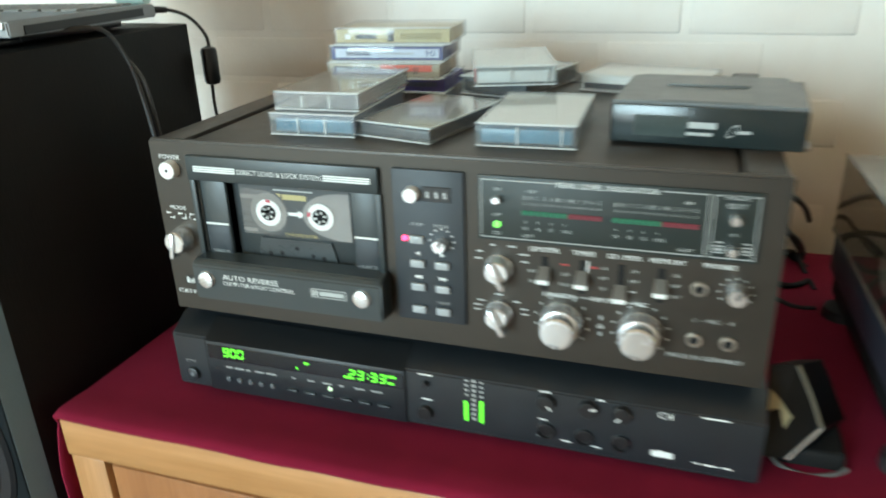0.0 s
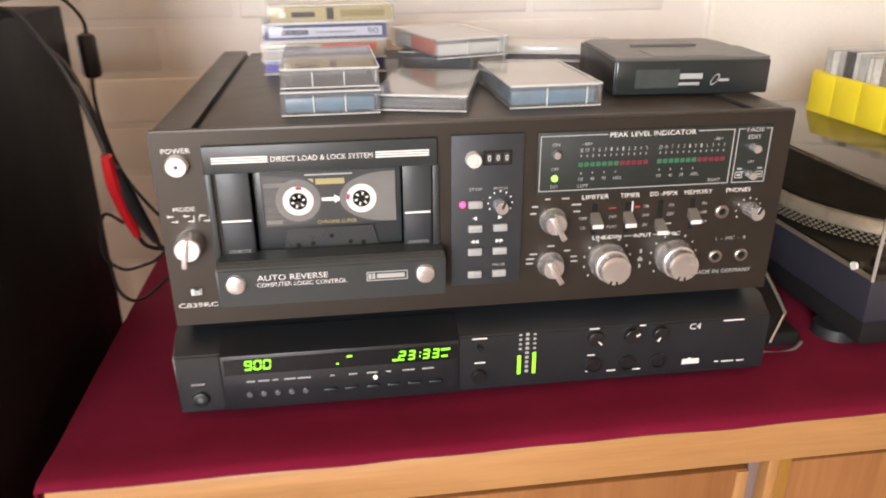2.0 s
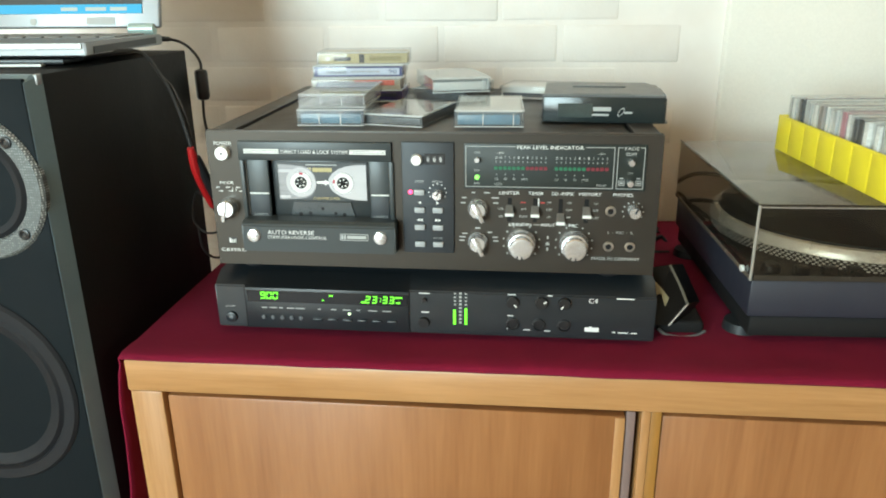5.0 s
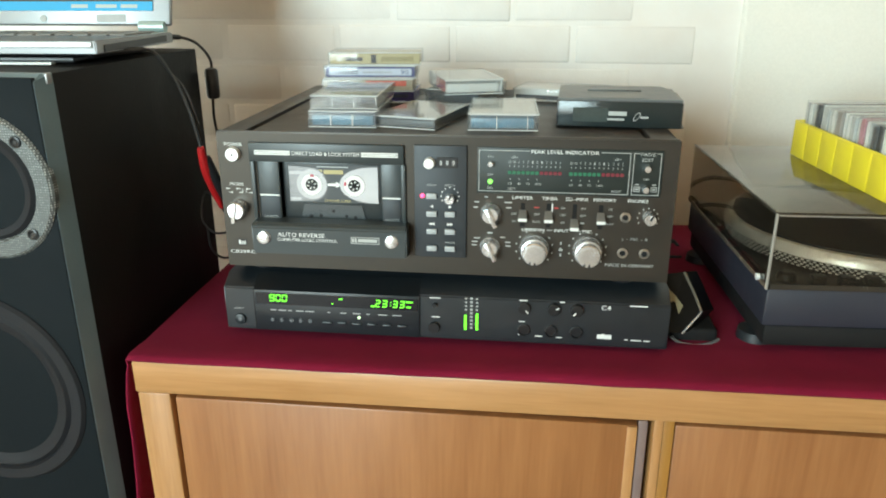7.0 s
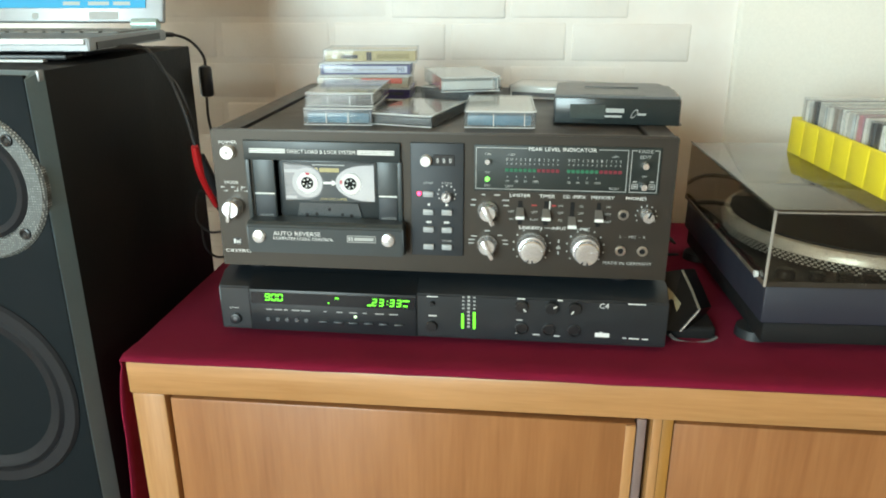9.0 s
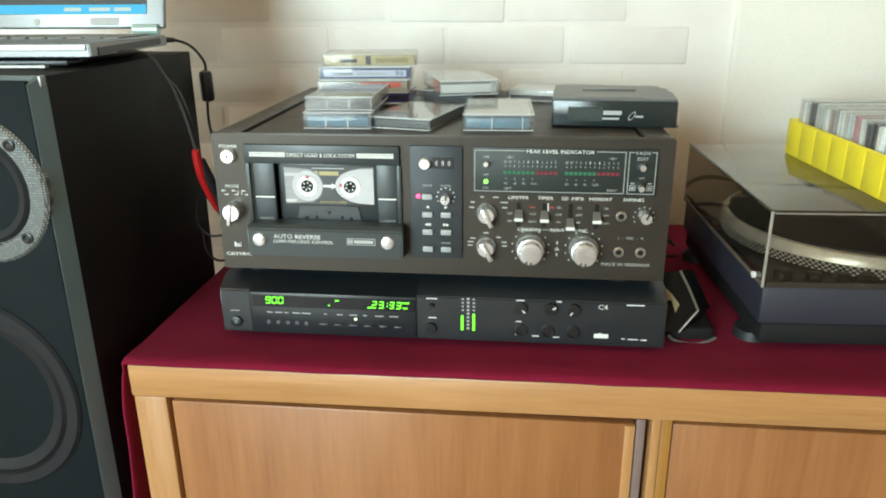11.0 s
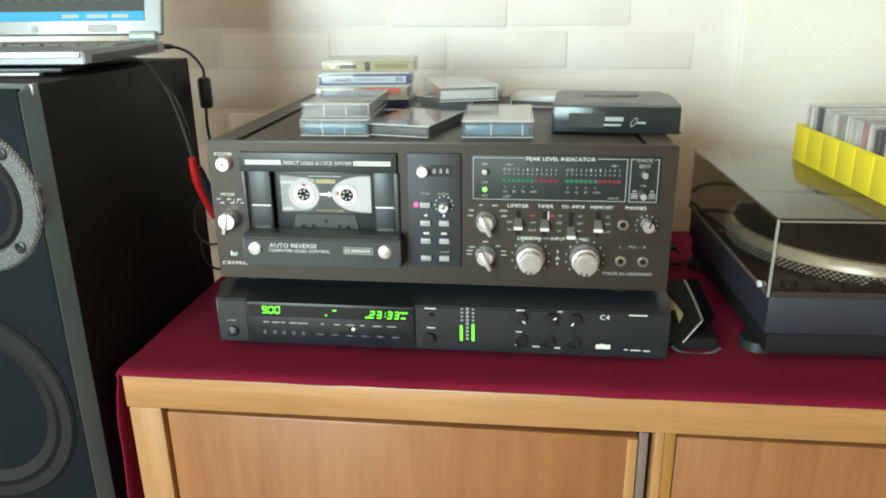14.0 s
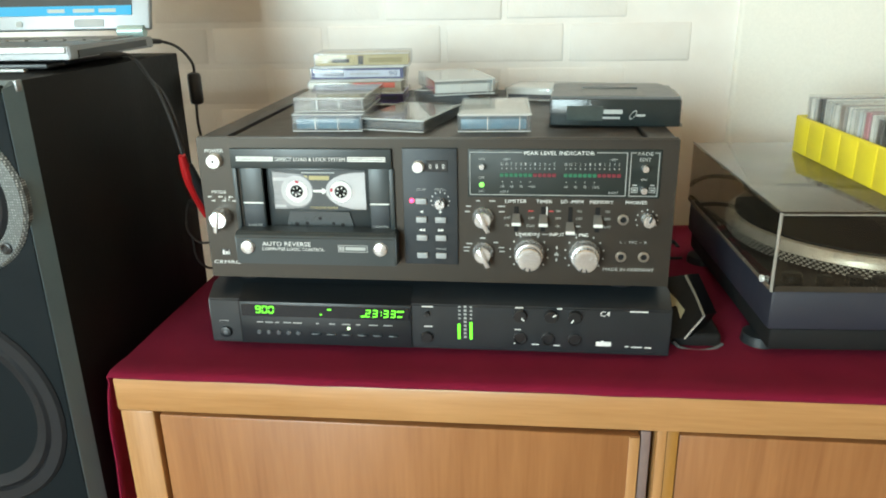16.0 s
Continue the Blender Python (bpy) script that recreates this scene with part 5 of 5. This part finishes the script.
spine_case("white cassette case with dark blue frame", (SX + 0.003, SY + 0.001, DT + 2 * UP), 5, PAPERN, [("white_band", [(0.006, 0.1035, 0.0036, 0.0112)], PAPERL), ("maker_bar", [(0.0165, 0.0395, 0.0052, 0.0096)], mat("print_navy", (0.03, 0.03, 0.10), 0.5)), ("print", [(0.046, 0.080, 0.0064, 0.0080)], PAPERG), ("", "90", (PAPERN, 0.0955, 0.0074, 0.0095, 0.0052))])
spine_case("gold cassette case on top of a stack", (SX + 0.009, SY + 0.002, DT + 3 * UP), 6, PAPERY, [("maker_bar", [(0.020, 0.040, 0.0048, 0.0092)], PAPERD), ("pale_dot", [(0.010, 0.015, 0.0048, 0.0092)], PAPERW), ("dark_stripe", [(0.050, 0.056, 0.0026, 0.0122)], PAPERD), ("print", [(0.062, 0.100, 0.0046, 0.0098)], mat("dull_gold", (0.30, 0.25, 0.11), 0.4))])
tape_case("clear cassette case with dark cassette lying flat", (0.1760, 0.212, DT), -15, PAPERD, PAPERD, pegs=())
t = tape_case("clear cassette case with white card and red end", (0.2055, 0.158, DT + 0.0167), 17, PAPERW, PAPERW, pegs=(0.030, 0.060), inside=PAPERW)
part("red_end", box(0.0013, 0.0022, 0.008, 0.060, 0.0025, 0.0145), mat("pinkish_red_card", (0.72, 0.17, 0.15), 0.5, vary=0.15), t, "red end of the card", local=True)
spine_case("white cassette case with dark base lying behind others", (0.2800, 0.246, DT), -14, PAPERW, [("dark_band", [(0.004, 0.105, 0.002, 0.0070)], PAPERD)])


def build_magazine():
    t = thing("disc_magazine", "black disc changer magazine with smoked front window", "disc magazine", (0.3285, 0.0630, DT), rz=-3.5)
    w, d, h = 0.1215, 0.108, 0.0275
    part("body", box(0, w, 0.002, d, 0.001, h - 0.001, 0.0012), BLACK, t, local=True)
    part("front", box(0.0012, w - 0.0012, -0.0005, 0.0025, 0.0015, h - 0.0005, 0.0012), mat("glossy_black_front", (0.020, 0.028, 0.029), 0.16, vary=0.1), t, local=True)
    top = mat("grey_black_top", (0.12, 0.128, 0.128), 0.4, vary=0.08)
    bm = bmesh.new()
    outline = [(0.001, 0.003), (w - 0.001, 0.003), (w - 0.001, d * 0.55), (w - 0.006, d * 0.55), (w - 0.006, d * 0.72), (w - 0.012, d - 0.002), (0.008, d - 0.002), (0.001, d - 0.010)]
    f = bm.faces.new([bm.verts.new((a, b, h - 0.001)) for a, b in outline])
    e = bmesh.ops.extrude_face_region(bm, geom=[f])
    for v in [v for v in e["geom"] if isinstance(v, bmesh.types.BMVert)]:
        v.co.z = h + 0.0014
    part("top_plate", bm, top, t, local=True)
    part("top_recess", box(0.030, 0.088, 0.006, 0.040, h + 0.0013, h + 0.0020, 0.0004, 1), mat("grey_recess", (0.17, 0.18, 0.18), 0.45, vary=0.08), t, local=True)
    part("top_ridge", box(0.030, 0.085, 0.060, 0.064, h + 0.0013, h + 0.0030, 0.0006), top, t, local=True)
    part("window", box(0.016, 0.050, -0.0009, -0.0002, 0.0065, 0.0205, 0.0003, 1), mat("smoked_window", (0.055, 0.072, 0.070), 0.12, vary=0.2, size=60), t, local=True)
    part("maker_bar", bars([(0.0435, 0.0490, 0.0130, 0.0175), (0.0505, 0.0680, 0.0132, 0.0172)], -0.0005, 0.0003), GREYPRINT, t, local=True)
    part("print", bars([(0.0435, 0.0660, 0.0085, 0.0105)], -0.0005, 0.0003), GREYPRINT, t, local=True)
    b1 = lathe([(0.0036, 0.0), (0.0036, 0.0003), (0.0029, 0.0003), (0.0029, 0.0)], 20, (0.078, -0.0005, 0.0125))
    b1.transform(Matrix.Translation((0.078, 0, 0.0125)) @ pose(0, 0, 0, 0, 35, 0) @ Matrix.Diagonal((0.6, 1, 1.4, 1)) @ Matrix.Translation((-0.078, 0, -0.0125)))
    part("emblem", b1, GREYPRINT, t, local=True)
    part("print", bars([(0.081, 0.089, 0.0110, 0.0130)], -0.0005, 0.0003), GREYPRINT, t, local=True)
    part("release_tab", box(w - 0.012, w + 0.003, 0.010, 0.030, 0.0, 0.0022, 0.0005), SILVER, t, local=True)
    return t


build_magazine()


# ---- folded black case with metal edges beside the tape component ----
def build_pouch():
    t = thing("folding_clock", "small black folding clock case with bright metal edges, standing open", "clock", (0.480, 0.032, TOP + 0.0035))
    bm = bmesh.new()
    pts = [(0.448, 0.045, 0.8800), (0.4655, 0.0465, 0.8825), (0.4835, 0.0310, 0.8460), (0.4625, 0.0130, 0.8290), (0.448, 0.010, 0.8300)]
    f = bm.faces.new([bm.verts.new(p) for p in pts])
    e = bmesh.ops.extrude_face_region(bm, geom=[f])
    for v in [v for v in e["geom"] if isinstance(v, bmesh.types.BMVert)]:
        v.co += Vector((0.020, 0.030, -0.010))
    part("cover", bm, mat("black_leatherette", (0.004, 0.004, 0.004), 0.45, vary=0.2, size=60, spec=0.2), t, smooth=False)
    part("metal_edge", tube([(0.4655, 0.0455, 0.8825), (0.4755, 0.0385, 0.8640), (0.4835, 0.0300, 0.8460)], 0.0014, 6, 4), mat("dull_gilt", (0.20, 0.18, 0.14), 0.35, 0.5), t)
    part("metal_edge", tube([(0.4835, 0.0300, 0.8458), (0.4730, 0.0210, 0.8375), (0.4625, 0.0120, 0.8290)], 0.0011, 6, 4), CHROME, t)
    bm = bmesh.new()
    bm.faces.new([bm.verts.new(p) for p in ((0.4490, 0.0330, 0.8690), (0.4490, 0.0230, 0.8440), (0.4580, 0.0210, 0.8420), (0.4640, 0.0270, 0.8530), (0.4565, 0.0310, 0.8620))])
    part("dial", bm, mat("olive_dial", (0.32, 0.29, 0.17), 0.4, vary=0.15), t, smooth=False)
    part("base", box(0.455, 0.503, 0.030, 0.085, TOP + 0.0035, 0.8260, 0.004, 3), MATTBLACK, t)
    part("base_rim", tube([(0.4560, 0.0270, 0.8180), (0.4640, 0.0240, 0.8130), (0.4800, 0.0220, 0.8118), (0.4940, 0.0240, 0.8135), (0.5040, 0.0300, 0.8160)], 0.0017, 6, 6), GREYMETAL, t)
    return t


GREYMETAL = mat("dull_grey_plastic", (0.12, 0.12, 0.12), 0.4, vary=0.1)
build_pouch()

# ---- leads ----
CABLE = mat("black_cable", (0.013, 0.012, 0.012), 0.5, vary=0.1)
c = thing("power_cable", "thin black laptop power cable with a ferrite bead", "cable", (-0.09, 0.2, 0.82))
part("wire", tube([(-0.132, 0.175, 1.1030), (-0.118, 0.195, 1.1010), (-0.104, 0.208, 1.0930), (-0.0935, 0.216, 1.0760), (-0.0925, 0.218, 1.0600), (-0.0950, 0.218, 1.0250), (-0.0955, 0.220, 0.9880), (-0.085, 0.228, 0.9300), (-0.055, 0.255, 0.8650), (-0.030, 0.310, 0.8140), (0.02, 0.385, 0.8110)], 0.0017), CABLE, c)
part("ferrite_bead", lathe([(0.0025, -0.0195), (0.0070, -0.0178), (0.0082, -0.0145), (0.0082, 0.0145), (0.0070, 0.0178), (0.0025, 0.0195)], 20, (-0.0935, 0.218, 1.0440), 'Z'), BLACK, c, "black ferrite bead")
part("plug", tube([(-0.1420, 0.160, 1.1035), (-0.1330, 0.174, 1.1030), (-0.1180, 0.195, 1.1010)], lambda s: 0.0050 - 0.0022 * s, 10, 4), BLACK, c)
RED = mat("red_plastic_boot", (0.42, 0.012, 0.014), 0.35, vary=0.1)
c = thing("signal_cable", "black audio cable from the laptop down to two phono plugs", "cable", (-0.1, 0.10, 1.09))
part("wire", tube([(-0.118, 0.060, 1.0960), (-0.103, 0.078, 1.0965), (-0.093, 0.085, 1.0900), (-0.080, 0.085, 1.0700), (-0.070, 0.080, 1.0560), (-0.056, 0.070, 1.0280), (-0.0450, 0.0620, 0.9940)], 0.0019), CABLE, c)
part("wire", tube([(-0.080, 0.087, 1.0690), (-0.0665, 0.084, 1.0540), (-0.0540, 0.076, 1.0260), (-0.0440, 0.0680, 0.9850)], 0.0017), CABLE, c)
part("plug", tube([(-0.137, 0.035, 1.0955), (-0.125, 0.052, 1.0960), (-0.104, 0.077, 1.0965)], lambda s: 0.0052 - 0.0024 * s, 10, 4), BLACK, c)
for label, m, pts in (("red plug with a black lead beside the deck", RED, [(-0.0450, 0.0600, 0.9965), (-0.0465, 0.070, 0.972), (-0.0460, 0.084, 0.945), (-0.0440, 0.096, 0.9200)]),
                      ("black plug with a black lead beside the deck", BLACK, [(-0.0430, 0.0680, 0.9850), (-0.0400, 0.076, 0.962), (-0.0360, 0.088, 0.936), (-0.0315, 0.100, 0.9130)])):
    c = thing("phono_plug", label, "plug", (-0.045, 0.08, 0.92), "leads beside the deck")
    part("boot", tube(pts, lambda s: 0.0026 + 0.0030 * math.sin(math.pi * min(1, 0.12 + s * 0.88)), 10, 6), m, c)
    q = pts[-1]
    part("lead", tube([q, (q[0] + 0.003, q[1] + 0.012, q[2] - 0.014), (q[0] + 0.014, q[1] + 0.030, q[2] - 0.022), (q[0] + 0.030, 0.17, q[2] - 0.018), (-0.002, 0.26, 0.895), (0.02, 0.365, 0.880)], 0.0017, 6), CABLE, c)
c = thing("speaker_lead", "looped thin black lead hanging beside the deck", "cable", (-0.07, 0.13, 0.82))
part("wire", tube([(-0.060, 0.118, 0.924), (-0.077, 0.130, 0.928), (-0.084, 0.130, 0.910), (-0.084, 0.130, 0.890), (-0.071, 0.130, 0.877), (-0.054, 0.135, 0.878), (-0.040, 0.140, 0.884), (-0.005, 0.22, 0.895), (0.01, 0.36, 0.89)], 0.0014), CABLE, c)
c = thing("speaker_lead", "thin dark lead running down to the cloth", "cable", (-0.08, 0.13, 0.82))
part("wire", tube([(-0.082, 0.134, 0.885), (-0.078, 0.132, 0.855), (-0.066, 0.150, 0.838), (-0.040, 0.190, 0.850), (-0.005, 0.26, 0.870), (0.01, 0.36, 0.875)], 0.0015), CABLE, c)
for k, z in enumerate((0.895, 0.855)):
    c = thing("signal_lead", "black lead leaving the back of the components", "cable", (0.46, 0.36, z))
    part("wire", tube([(0.40, 0.352, z), (0.47, 0.375, z + 0.006), (0.50, 0.385, z - 0.01), (0.515, 0.42, z - 0.04)], 0.003, 8), CABLE, c)

# ---- leads bundled between the deck and the turntable ----
for k, (dx, y, z, r) in enumerate(((0.0, 0.300, 0.806, 0.0035), (0.012, 0.345, 0.812, 0.003), (0.004, 0.385, 0.820, 0.003), (-0.012, 0.405, 0.828, 0.0026), (0.010, 0.425, 0.836, 0.0026))):
    t = thing("signal_lead", "black signal lead lying in a tangle behind the deck", "cable", (0.49 + dx, y, TOP + 0.004), "leads behind the deck")
    pts = [(0.425 + dx, y + 0.03, TOP + 0.004 + r)]
    for j in range(1, 9):
        a = j / 9
        pts.append((0.425 + dx + 0.085 * a, y + 0.022 * math.sin(5.5 * a + k * 1.3), TOP + 0.004 + r + (z - TOP) * math.sin(math.pi * a) * (1.0 + 0.35 * math.sin(7 * a + k))))
    pts.append((0.512 + 0.004 * (k % 2), y - 0.02, TOP + 0.004 + r))
    part("sleeve", tube(pts, r, 8, 4), RUBBER, t)


# ---- bricks ----
def brick_mesh():
    bm = box(-BRICK_L / 2 + 0.0035, BRICK_L / 2 - 0.0035, -0.0015, 0.012, -BRICK_H / 2 + 0.0030, BRICK_H / 2 - 0.0030, 0.0036, 3)
    return mesh_of("brick", bm, BRICK)


bricks = [brick_mesh()]
row0 = 0.8610 + BRICK_H / 2
for r in range(-3, 9):
    z = row0 + r * BRICK_H
    shift = 0.0 if r % 2 else BRICK_L / 2
    for k in range(-6, 3):
        x = 0.272 + shift + k * BRICK_L
        if x + BRICK_L / 2 > CORNER - 0.003:
            continue
        ob = new("brick", bricks[0])
        ob.parent = wall
        ob.matrix_basis = pose(x + random.uniform(-0.001, 0.001), Y1 + 0.0055 + random.uniform(-0.0006, 0.0006), z + random.uniform(-0.0008, 0.0008), 0, random.uniform(-0.35, 0.35), random.uniform(-0.2, 0.2))
